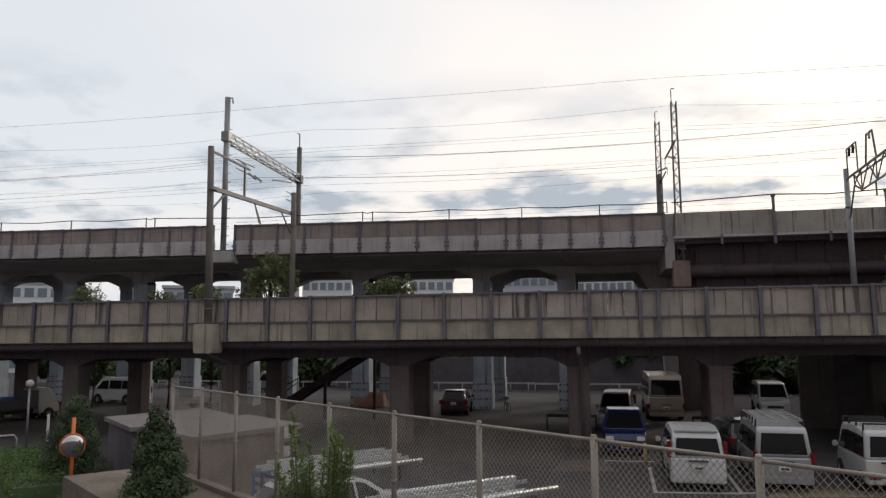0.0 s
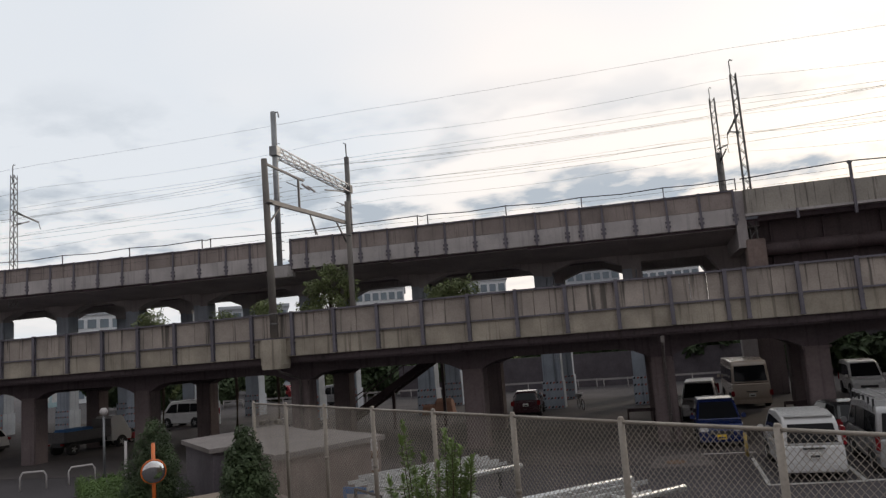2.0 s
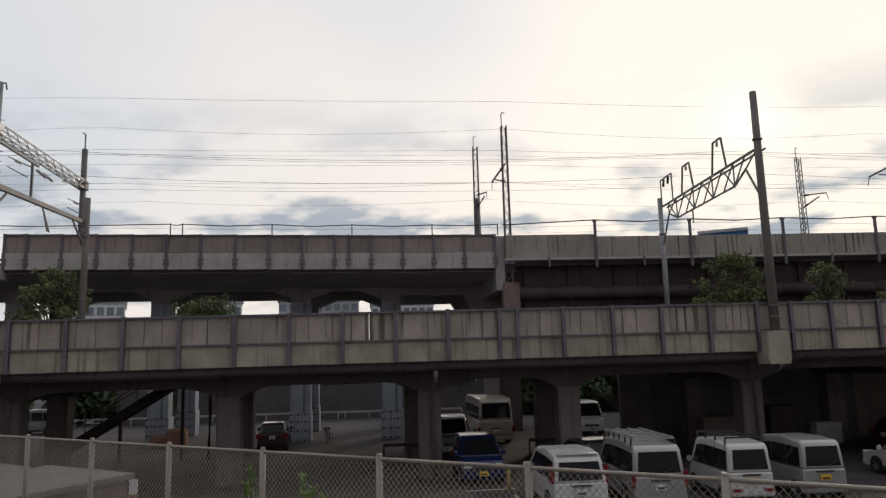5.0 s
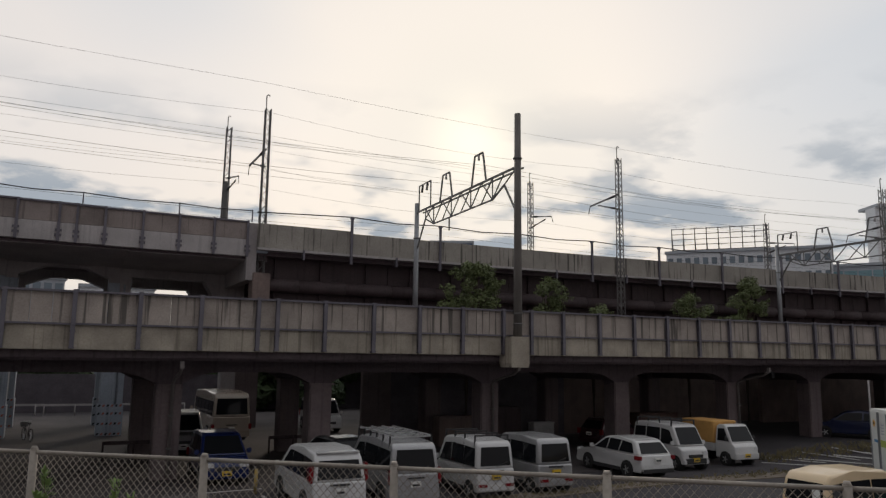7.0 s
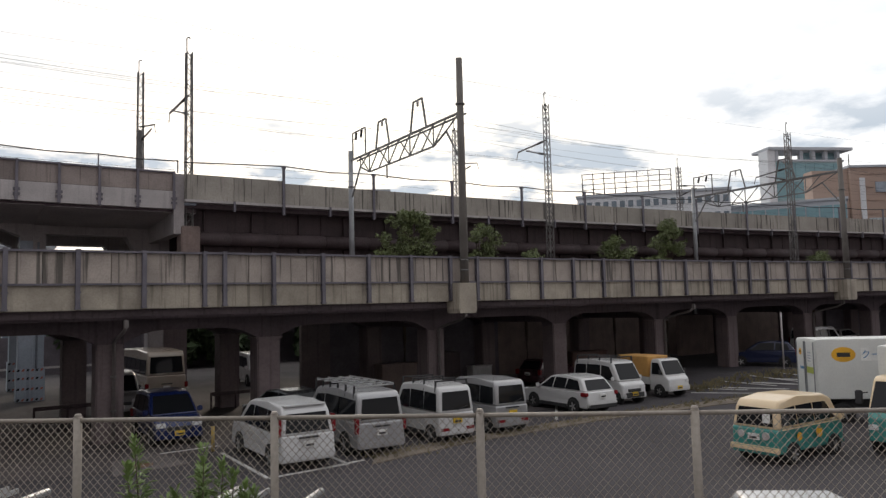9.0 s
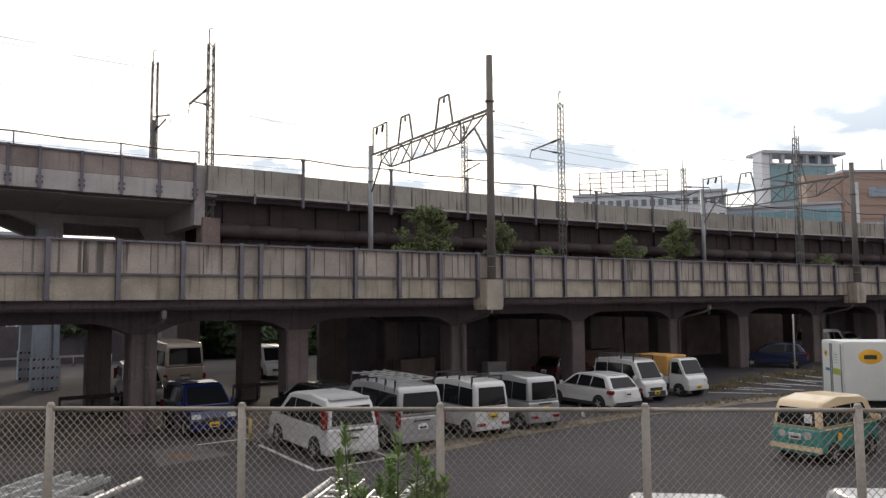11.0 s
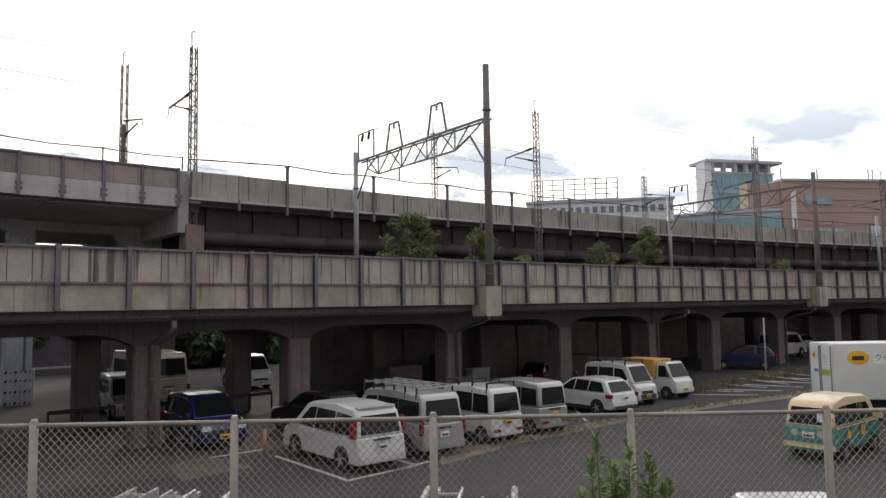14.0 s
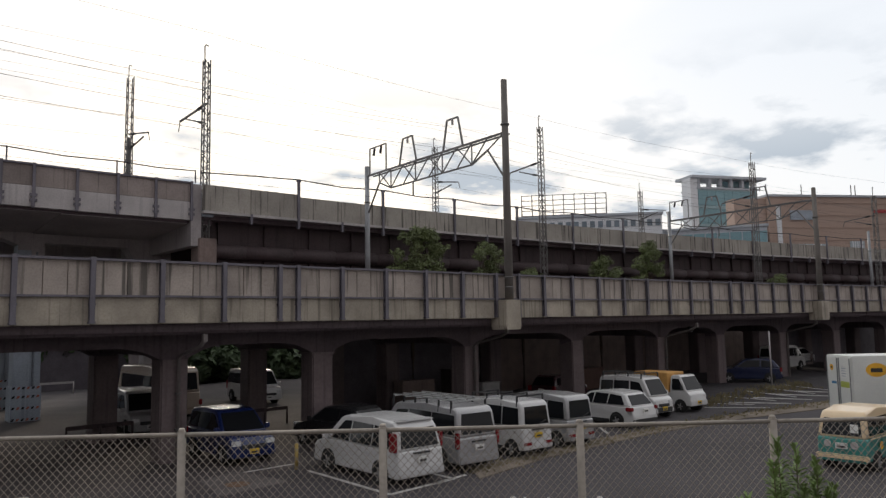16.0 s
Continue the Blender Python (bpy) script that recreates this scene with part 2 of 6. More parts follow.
M = {
    "asphalt": material("asphalt", (0.045, 0.0395, 0.0435), 0.9, fine=22, broad=0.25, spread=0.22, bump=0.4),
    # paving: base colour lowered to deepen the viaducts' shade on it
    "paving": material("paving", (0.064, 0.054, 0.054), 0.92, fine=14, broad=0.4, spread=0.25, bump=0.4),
    "patch": material("patch concrete", (0.115, 0.10, 0.097), 0.92, fine=14, broad=0.6, spread=0.2, bump=0.3),
    "dirt": material("dirt", (0.16, 0.13, 0.10), 0.95, fine=9, broad=0.8, spread=0.35, bump=0.6),
    "panel": material("parapet concrete", (0.41, 0.357, 0.315), 0.9, fine=18, broad=1.0, streak=0.9, dark=(0.10, 0.09, 0.08), alter=0.08),
    "curb": material("curb concrete", (0.40, 0.355, 0.29), 0.92, fine=16, broad=0.9, streak=0.6, dark=(0.13, 0.115, 0.09), alter=0.07, spread=0.25),
    # pier and beam: under-deck shade and its purple cast are in the base colour
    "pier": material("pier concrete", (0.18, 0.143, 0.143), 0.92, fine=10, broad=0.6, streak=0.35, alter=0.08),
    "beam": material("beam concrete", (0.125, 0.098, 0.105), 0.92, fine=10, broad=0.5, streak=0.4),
    # farbeam: raised base colour stands in for sky light on the overhung faces
    "farbeam": material("grey beam concrete", (0.38, 0.35, 0.345), 0.92, fine=10, broad=0.4, streak=0.3),
    "farpanel": material("far parapet concrete", (0.30, 0.255, 0.235), 0.9, fine=14, broad=0.7, streak=0.6, alter=0.1),
    "band": material("pale band", (0.46, 0.432, 0.425), 0.85, fine=18, broad=0.7, streak=0.25, alter=0.05),
    "bridgewall": material("bridge wall concrete", (0.36, 0.335, 0.295), 0.9, fine=14, broad=0.6, streak=0.95, dark=(0.07, 0.062, 0.056), alter=0.08),
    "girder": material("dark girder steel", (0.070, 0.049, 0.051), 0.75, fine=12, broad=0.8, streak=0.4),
    "steel": material("blue grey steel", (0.165, 0.155, 0.18), 0.6, 0.3, fine=30, streak=0.3),
    "pole": material("pole concrete", (0.17, 0.155, 0.14), 0.85, fine=25, broad=0.8, streak=0.3),
    "galv": material("galvanised steel", (0.30, 0.31, 0.32), 0.5, 0.6, fine=30, bump=0.1),
    "mast": material("weathered mast steel", (0.16, 0.155, 0.15), 0.6, 0.4, fine=30, bump=0.1),
    "rust": material("rusty steel", (0.17, 0.10, 0.06), 0.8, 0.2, fine=20),
    "wire": material("wire", (0.06, 0.06, 0.065), 0.6, 0.5, bump=0),
    "cable": material("black cable", (0.02, 0.02, 0.022), 0.7, bump=0),
    "fence": material("fence paint", (0.31, 0.275, 0.235), 0.6, 0.2, fine=25, bump=0.1, streak=0.2),
    "jacket": material("blue grey jacket steel", (0.36, 0.41, 0.47), 0.6, 0.1, fine=15, broad=0.6, streak=0.3),
    "yellow": material("yellow guard paint", (0.38, 0.27, 0.08), 0.7),
    "stripe_red": material("faded red guard paint", (0.42, 0.13, 0.09), 0.7),
    "black": material("black rubber", (0.018, 0.018, 0.018), 0.85, bump=0.1),
    "plastic": material("dark plastic", (0.03, 0.03, 0.032), 0.6, bump=0.05),
    "white_line": material("worn line paint", (0.50, 0.49, 0.47), 0.8, fine=14, spread=0.15, dark=(0.2, 0.2, 0.19)),
    "white": paint("white car paint", (0.58, 0.58, 0.575)),
    "silver": paint("silver car paint", (0.38, 0.38, 0.385), 0.32, 0.35),
    "blue": paint("deep blue car paint", (0.007, 0.017, 0.085)),
    "navy": paint("navy car paint", (0.012, 0.019, 0.062)),
    "red": paint("red car paint", (0.35, 0.02, 0.03)),
    "wine": paint("wine red car paint", (0.045, 0.010, 0.016)),
    "beige": paint("beige bus paint", (0.40, 0.33, 0.27)),
    "grey": paint("grey car paint", (0.12, 0.12, 0.125)),
    "darkcar": paint("black car paint", (0.02, 0.02, 0.022)),
    "cream": paint("cream paint", (0.72, 0.55, 0.34), 0.45),
    "teal": paint("teal green paint", (0.035, 0.23, 0.20), 0.45),
    "orange": material("orange canvas", (0.55, 0.30, 0.09), 0.8, fine=20),
    "boxwhite": material("white van box", (0.68, 0.69, 0.66), 0.5, fine=20, broad=0.8, spread=0.07, bump=0.05, dark=(0.45, 0.45, 0.43)),
    "logo": material("yellow logo paint", (0.80, 0.42, 0.03), 0.5, bump=0),
    "lime": material("yellow green sticker", (0.42, 0.47, 0.10), 0.5, bump=0),
    "sky_letter": material("blue lettering", (0.05, 0.22, 0.42), 0.5, bump=0),
    "glass": glass("car glass"),
    "tail": paint("red lamp lens", (0.22, 0.014, 0.018), 0.15),
    "lens": paint("clear lamp lens", (0.65, 0.66, 0.66), 0.1),
    "rim": material("wheel rim", (0.42, 0.42, 0.42), 0.4, 0.6, bump=0.05),
    "plate_white": material("white plate", (0.75, 0.75, 0.72), 0.5, bump=0),
    "plate_yellow": material("yellow plate", (0.70, 0.46, 0.03), 0.5, bump=0),
    "alu": material("ladder aluminium", (0.62, 0.63, 0.63), 0.35, 0.75, fine=40, bump=0.1),
    "bark": material("bark", (0.10, 0.075, 0.055), 0.95, fine=18, bump=0.6),
    "leaf": material("leaf green", (0.145, 0.18, 0.07), 0.6, fine=3, broad=0.9, spread=0.4, bump=0.1),
    "leaf_dark": material("shrub leaf green", (0.05, 0.08, 0.03), 0.65, fine=4, broad=1.2, spread=0.45, bump=0.1),
    "leaf_bright": material("young leaf green", (0.17, 0.25, 0.075), 0.55, fine=4, broad=1.5, spread=0.3, bump=0.1),
    "grass": material("grass green", (0.10, 0.165, 0.045), 0.8, fine=6, broad=1.0, spread=0.4),
    "weed": material("dry weeds", (0.20, 0.17, 0.09), 0.9, fine=6, spread=0.4),
    "orange_paint": paint("orange post paint", (0.75, 0.17, 0.03), 0.5),
    "mirror": material("mirror", (0.8, 0.8, 0.8), 0.08, 1.0, bump=0, spread=0.02),
    "roofslab": material("roof slab", (0.20, 0.178, 0.17), 0.92, fine=10, broad=0.5, streak=0.2),
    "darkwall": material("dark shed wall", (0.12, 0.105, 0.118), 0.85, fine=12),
    "brownwall": material("brown wall", (0.20, 0.152, 0.135), 0.9, fine=12, streak=0.2),
    "redbeam": material("red brown steel", (0.13, 0.075, 0.06), 0.8, fine=12),
    # distant facades: colours lightened, with aerial haze mixed into them
    "facade_brown": material("brown facade", (0.47, 0.345, 0.28), 0.9, fine=4, broad=0.05, spread=0.08),
    "facade_white": material("pale facade", (0.76, 0.78, 0.80), 0.85, fine=3, broad=0.05, spread=0.06),
    "facade_teal": material("teal facade frame", (0.36, 0.50, 0.53), 0.6, fine=3, broad=0.05, spread=0.08),
    "facade_grey": material("grey facade", (0.50, 0.53, 0.57), 0.85, fine=3, broad=0.05, spread=0.08),
    "facade_glass": material("facade glass", (0.22, 0.38, 0.42), 0.25, 0.0, spread=0.15, fine=0.6, broad=0.1, bump=0.0, dark=(0.14, 0.27, 0.31)),
    "band_glass": material("pale band glass", (0.42, 0.48, 0.51), 0.3, 0.0, spread=0.15, fine=0.6, broad=0.1, bump=0.0),
    "window": material("window glass", (0.20, 0.25, 0.29), 0.2, 0.0, spread=0.2, fine=0.5, broad=0.1, bump=0.0),
    "blue_sheet": material("blue sheet", (0.05, 0.17, 0.42), 0.7),
    "sign_red": material("red sign", (0.45, 0.05, 0.05), 0.6, bump=0),
    "shop_white": material("white hoarding", (0.60, 0.60, 0.58), 0.8, fine=8),
    "cloth": material("orange cloth", (0.28, 0.15, 0.10), 0.9),
}


# ---- mesh helpers ----
def mesh_of(bm, mat, name="mesh"):
    me = bpy.data.meshes.new(name)
    bmesh.ops.recalc_face_normals(bm, faces=bm.faces)
    bm.to_mesh(me)
    bm.free()
    me.materials.append(M[mat] if isinstance(mat, str) else mat)
    return me


def part(name, bm, mat, parent, label="", at=None):
    ob = new(name, bm if isinstance(bm, bpy.types.Mesh) else mesh_of(bm, mat, name))
    ob.parent = parent
    if at is not None:
        ob.matrix_local = at
    return tagged(ob, label)


def thing(name, label, category, group="", kind="", at=None):
    ob = new(name)
    ob.empty_display_size = 0.2
    if at is not None:
        ob.matrix_world = at
    return tagged(ob, label, category, group, kind)


def box(x0, x1, y0, y1, z0, z1, bm=None, bevel=0.0):
    own = bm or bmesh.new()
    v = [own.verts.new((x, y, z)) for x in (x0, x1) for y in (y0, y1) for z in (z0, z1)]
    fs = [own.faces.new([v[i] for i in f]) for f in ((0, 1, 3, 2), (4, 6, 7, 5), (0, 4, 5, 1), (2, 3, 7, 6), (0, 2, 6, 4), (1, 5, 7, 3))]
    if bevel:
        bmesh.ops.bevel(own, geom=list({e for f in fs for e in f.edges}), offset=bevel, segments=2, affect="EDGES")
    return own


def bar(p, q, w, h=None, bm=None):
    """A square bar from p to q."""
    own = bm or bmesh.new()
    p, q = Vector(p), Vector(q)
    d = (q - p).normalized()
    side = d.cross(Vector((0, 0, 1)))
    side = Vector((1, 0, 0)) if side.length < 1e-3 else side.normalized()
    top = side.cross(d)
    h = h or w
    rings = [[own.verts.new(c + side * (a * w / 2) + top * (b * h / 2)) for a, b in ((-1, -1), (1, -1), (1, 1), (-1, 1))] for c in (p, q)]
    own.faces.new(rings[0][::-1]), own.faces.new(rings[1])
    for i in range(4):
        own.faces.new((rings[0][i], rings[0][(i + 1) % 4], rings[1][(i + 1) % 4], rings[1][i]))
    return own


def tube(points, radius, sides=6, bm=None, radii=None):
    """A round tube through points."""
    own = bm or bmesh.new()
    pts = [Vector(p) for p in points]
    rings = []
    for i, p in enumerate(pts):
        d = (pts[min(i + 1, len(pts) - 1)] - pts[max(i - 1, 0)]).normalized()
        a = d.cross(Vector((0, 0, 1)))
        a = Vector((1, 0, 0)) if a.length < 1e-3 else a.normalized()
        b = a.cross(d)
        r = radii[i] if radii else radius
        rings.append([own.verts.new(p + (a * math.cos(2 * math.pi * k / sides) + b * math.sin(2 * math.pi * k / sides)) * r) for k in range(sides)])
    for r0, r1 in zip(rings, rings[1:]):
        for k in range(sides):
            f = own.faces.new((r0[k], r0[(k + 1) % sides], r1[(k + 1) % sides], r1[k]))
            f.smooth = sides > 5
    own.faces.new(rings[0][::-1]), own.faces.new(rings[-1])
    return own


def prism(outline, y0, y1, bm=None):
    """An outline in x and z, drawn out from y0 to y1."""
    own = bm or bmesh.new()
    a = [own.verts.new((x, y0, z)) for x, z in outline]
    b = [own.verts.new((x, y1, z)) for x, z in outline]
    own.faces.new(a), own.faces.new(b[::-1])
    for i in range(len(a)):
        j = (i + 1) % len(a)
        own.faces.new((a[i], a[j], b[j], b[i]))
    return own


def slab(corners, z0, z1, bm=None):
    """A plan outline with thickness."""
    own = bm or bmesh.new()
    a = [own.verts.new((x, y, z0)) for x, y in corners]
    b = [own.verts.new((x, y, z1)) for x, y in corners]
    own.faces.new(a[::-1]), own.faces.new(b)
    for i in range(len(a)):
        j = (i + 1) % len(a)
        own.faces.new((a[i], a[j], b[j], b[i]))
    return own


def ground_at(x, y):
    """Height of the ground: level, with a low rise under the far end of the viaduct."""
    a = min(1.0, max(0.0, (x - 24.0) / 5.0)) * min(1.0, max(0.0, (y - 27.6) / 1.6)) * min(1.0, max(0.0, (75 - y) / 20))
    return 0.42 * a


# ---- ground ----
def make_ground():
    bm = bmesh.new()
    xs = [-2500, -600, -200, -90] + [-60 + 4 * i for i in range(20)] + [20 + 1.0 * i for i in range(14)] + [36, 42, 50, 60, 80, 100, 130, 200, 600, 2500]
    ys = [-2500, -300, -60, -10] + [2 * i for i in range(13)] + [25 + 0.6 * i for i in range(12)] + [34 + 4 * i for i in range(12)] + [90, 130, 300, 900, 3500]
    grid = [[bm.verts.new((x, y, ground_at(x, y))) for y in ys] for x in xs]
    for i in range(len(xs) - 1):
        for j in range(len(ys) - 1):
            bm.faces.new((grid[i][j], grid[i + 1][j], grid[i + 1][j + 1], grid[i][j + 1]))
    ob = new("ground", mesh_of(bm, "asphalt", "ground"))
    tagged(ob, "dark worn asphalt of the car park and streets", "ground", kind="structure")
    return ob


ground = make_ground()


def flat_piece(name, corners, mat, label, z=0.0, thick=0.012):
    ob = new(name, mesh_of(slab([(x * K, y * K) for x, y in corners], z - 0.05, z + thick), mat, name))
    return tagged(ob, label, name.replace("_", " "), kind="structure")


flat_piece("pavement", [(-60, 26.2), (-8, 26.2), (-2.5, 25.3), (0.2, 26.6), (22, 25.7), (22, 60), (-60, 60)], "paving", "dusty concrete paving, darkened in colour for the shade under the viaducts")
flat_piece("verge", [(3.3, 21.6), (7, 22.35), (13, 22.7), (19, 22.3), (24.5, 21.3), (30, 21.2), (30, 22.4), (24, 22.7), (18, 23.4), (10.5, 23.4), (4.2, 22.9)], "dirt", "strip of dirt and dry weeds between asphalt areas", thick=0.03)
flat_piece("manhole_patch", [(-2.5, 24.65), (-0.45, 25.0), (-0.85, 27.4), (-2.18, 26.75)], "patch", "pale repaired concrete patch round a drain", thick=0.016)
drain = new("drain_cover", mesh_of(tube([(-1.8, 28.2, 0.0), (-1.8, 28.2, 0.026)], 0.36, 20), "rust", "drain_cover"))
tagged(drain, "rusty round drain cover in the pale patch", "drain cover", kind="structure")


def strip(name, p, q, w, label):
    p, q = Vector((*p, 0)) * K, Vector((*q, 0)) * K
    n = (q - p).normalized().cross(Vector((0, 0, 1))) * w / 2
    bm = bmesh.new()
    va = [bm.verts.new((v.x, v.y, ground_at(v.x, v.y) + 0.022)) for v in (p - n, p + n, q + n, q - n)]
    vb = [bm.verts.new((v.co.x, v.co.y, v.co.z - 0.03)) for v in va]
    bm.faces.new(va), bm.faces.new(vb[::-1])
    for i in range(4):
        bm.faces.new((va[i], va[(i + 1) % 4], vb[(i + 1) % 4], vb[i]))
    tagged(new(name, mesh_of(bm, "white_line", name)), label, "line marking", "parking lines", "structure")


for p, q in (((0.55, 21.85), (0.65, 25.9)), ((0.55, 21.85), (2.85, 22.1)), ((2.85, 22.1), (2.95, 25.5)), ((2.0, 22.02), (3.4, 22.25)),
             ((12.0, 23.9), (14.3, 26.4)), ((-0.8, 27.0), (0.9, 27.1))):
    strip("parking_line", p, q, 0.11, "worn white painted parking line on asphalt")
for i in range(5):
    strip("parking_line", (21.6 + 2.3 * i, 25.5), (23.4 + 2.3 * i, 23.3), 0.11, "worn white painted parking line on asphalt")
    strip("parking_line", (22.6 + 2.3 * i, 26.3), (24.2 + 2.3 * i, 24.4), 0.10, "worn white painted parking line on asphalt")


# ---- near viaduct ----
def near_y(x):
    return 27.72 - 0.0021 * max(0.0, x - 12) ** 2


def near_top(x):
    return 6.03 + 0.004 * min(max(x, -30), 50)


def along(x, dy=0.0, z=0.0):
    """A pose on the near viaduct's face, x along it."""
    return pose(x * K, (near_y(x) + dy) * K, z * K, 0, 0, math.degrees(math.atan(-0.0042 * max(0.0, x - 12))))


# piers of the near viaduct: front row and back row, metres along it
PIERS = [(-61.6, -62.4), (-52.8, -53.6), (-44.0, -44.8), (-34.3, -36.0), (-27.2, -28.1), (-18.4, -19.2), (-9.95, -10.5), (-1.86, -2.15), (4.02, 4.55), (12.05, 12.4),
         (19.75, 20.1), (27.3, 27.7), (33.5, 33.9), (40.9, 41.3), (48.0, 48.4), (55.5, 55.9), (63, 63.4), (70.5, 70.9), (78, 78.4)]
ROWS = (2.52, 9.1)  # how far the two rows stand behind the parapet
POST_X = sorted([0.66 - 1.82 * i for i in range(29)] + [1.30] + [2.95 + 1.80 * i for i in range(5)] + [11.45, 13.0] + [14.85 + 1.84 * i for i in range(8)]
                + [28.9, 30.3] + [32.1 + 1.75 * i for i in range(2)] + [35.3, 37.7] + [39.5 + 1.8 * i for i in range(18)])


def near_viaduct():
    v = thing("railway_viaduct", "concrete railway viaduct with stained parapet panels and steel posts", "viaduct", kind="structure")
    # parapet pieces between the posts
    shared = {}
    for i, (a, b) in enumerate(zip(POST_X, POST_X[1:])):
        w = round((b - a) * K, 2)
        mid = (a + b) / 2
        top = near_top(mid)
        cuts = (0.5,) if w > 1.2 and i % 3 else (0.36, 0.68) if w > 1.2 else ()
        edges = [0.0, *cuts, 1.0]
        for c, d in zip(edges, edges[1:]):
            key = (w, round(c, 2), round(d, 2))
            if key not in shared:
                shared[key] = mesh_of(box((c - 0.5) * w + 0.008, (d - 0.5) * w - 0.008, 0, 0.13, 5.03 * K, 5.98 * K, bevel=0.012), "panel", "panel")
            part("panel", shared[key], None, v, at=along(mid, 0.02 + 0.006 * (i % 2), top - 6.03))
        key = (w, "curb")
        if key not in shared:
            shared[key] = mesh_of(box(-w / 2, w / 2, 0, 0.3, 4.27 * K, 5.02 * K, bevel=0.02), "curb", "curb")
        part("curb", shared[key], None, v, at=along(mid, 0.0, top - 6.03))
        for z, h, n in ((6.0, 0.07, "top_rail"), (5.03, 0.065, "mid_rail")):
            key = (w, n)
            if key not in shared:
                shared[key] = mesh_of(box(-w / 2, w / 2, -0.10, 0.02, z * K - h / 2, z * K + h / 2), "steel", n)
            part(n, shared[key], None, v, at=along(mid, 0.0, top - 6.03))
    # H-section posts
    bm = box(-0.07, 0.07, -0.155, -0.135, 4.30 * K, 6.06 * K)
    box(-0.012, 0.012, -0.14, 0.0, 4.30 * K, 6.06 * K, bm)
    box(-0.07, 0.07, -0.02, 0.0, 4.30 * K, 6.06 * K, bm)
    box(-0.09, 0.09, -0.165, 0.0, 4.30 * K, 4.36 * K, bm)
    box(-0.09, 0.09, -0.165, 0.0, 4.78 * K, 4.83 * K, bm)
    post = mesh_of(bm, "steel", "post")
    for x in POST_X:
        part("post", post, None, v, at=along(x, 0.0, near_top(x) - 6.03))
    # deck slab, edge and beams, span by span
    for (a, a2), (b, b2) in zip(PIERS, PIERS[1:]):
        mid = (a + b) / 2 / K
        lift = near_top(mid) - 6.03
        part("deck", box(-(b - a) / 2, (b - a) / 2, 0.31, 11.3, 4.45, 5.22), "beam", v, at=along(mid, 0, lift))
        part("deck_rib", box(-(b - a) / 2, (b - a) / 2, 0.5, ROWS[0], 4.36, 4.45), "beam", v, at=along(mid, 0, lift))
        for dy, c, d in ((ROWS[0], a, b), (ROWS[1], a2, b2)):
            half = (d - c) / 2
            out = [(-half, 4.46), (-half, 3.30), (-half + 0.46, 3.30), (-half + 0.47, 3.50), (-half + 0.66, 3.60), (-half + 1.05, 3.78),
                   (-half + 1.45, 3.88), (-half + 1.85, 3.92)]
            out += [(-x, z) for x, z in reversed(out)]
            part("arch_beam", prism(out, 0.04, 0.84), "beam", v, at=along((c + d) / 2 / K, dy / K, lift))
    for i, pair in enumerate(PIERS):
        for dy, x in zip(ROWS, pair):
            g = ground_at(x, near_y(x / K) * K + dy)
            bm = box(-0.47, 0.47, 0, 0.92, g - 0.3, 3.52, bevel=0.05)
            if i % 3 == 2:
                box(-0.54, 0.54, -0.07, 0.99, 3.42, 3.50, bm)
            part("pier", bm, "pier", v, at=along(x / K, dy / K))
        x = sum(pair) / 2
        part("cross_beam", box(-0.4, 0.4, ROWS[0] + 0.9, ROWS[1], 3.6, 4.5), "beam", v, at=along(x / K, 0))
    # drain pipes down the piers
    for x in (-18.4, -1.86, 12.05, 27.3, 40.9):
        dx = 0.1
        p = [(dx, 0.3, 4.12), (dx, 0.6, 3.95), (dx, 2.2, 3.62), (dx, 2.42, 3.5), (dx, 2.42, 0.1)]
        part("drain_pipe", tube(p, 0.065, 8), "roofslab", v, "dusty grey drain pipe", along(x / K, 0))
        part("drain_box", box(dx - 0.075, dx + 0.075, 0.2, 0.36, 4.08, 4.34, bevel=0.015), "roofslab", v, at=along(x / K, 0))
        for z in (1.1, 2.3):
            part("pipe_clip", box(dx - 0.09, dx + 0.09, 2.34, 2.53, z, z + 0.05), "mast", v, at=along(x / K, 0))
    part("wall_box", box(-0.12, 0.12, 2.3, 2.5, 3.75, 4.1, bevel=0.02), "plastic", v, "dark junction box on the beam", along(29.9 / K, 0))
    # brackets that carry the line poles
    for x in (-16.4, 10.65, 37.0, 63.5):
        bm = prism([(-0.48, 3.88 * K), (0.36, 3.88 * K), (0.42, 4.05 * K), (0.42, 5.05 * K), (-0.52, 5.05 * K), (-0.52, 4.05 * K)], -0.62, 0.3)
        part("bracket", bm, "curb", v, "pale concrete pole bracket", along(x, 0.0, near_top(x) - 6.1))
    return v


near_viaduct()


# ---- line poles on the near viaduct ----
def line_pole(name, x, dy, z0, z1, r0, r1, label, lean=0.0, mat="pole"):
    t = thing(name, label, "railway pole", "line poles", at=along(x, dy, 0))
    part("shaft", tube([(0, 0, z0 * K), (lean * 0.5, 0, (z0 + z1) / 2 * K), (lean, 0, z1 * K)], r0, 14, radii=[r0, (r0 + r1) / 2, r1]), mat, t)
    for z in (z0 + 0.5, z0 + 0.9, z1 - 1.9):
        part("band", tube([(0, 0, z * K), (0, 0, z * K + 0.06)], r0 + 0.015, 14), "mast", t)
    return t


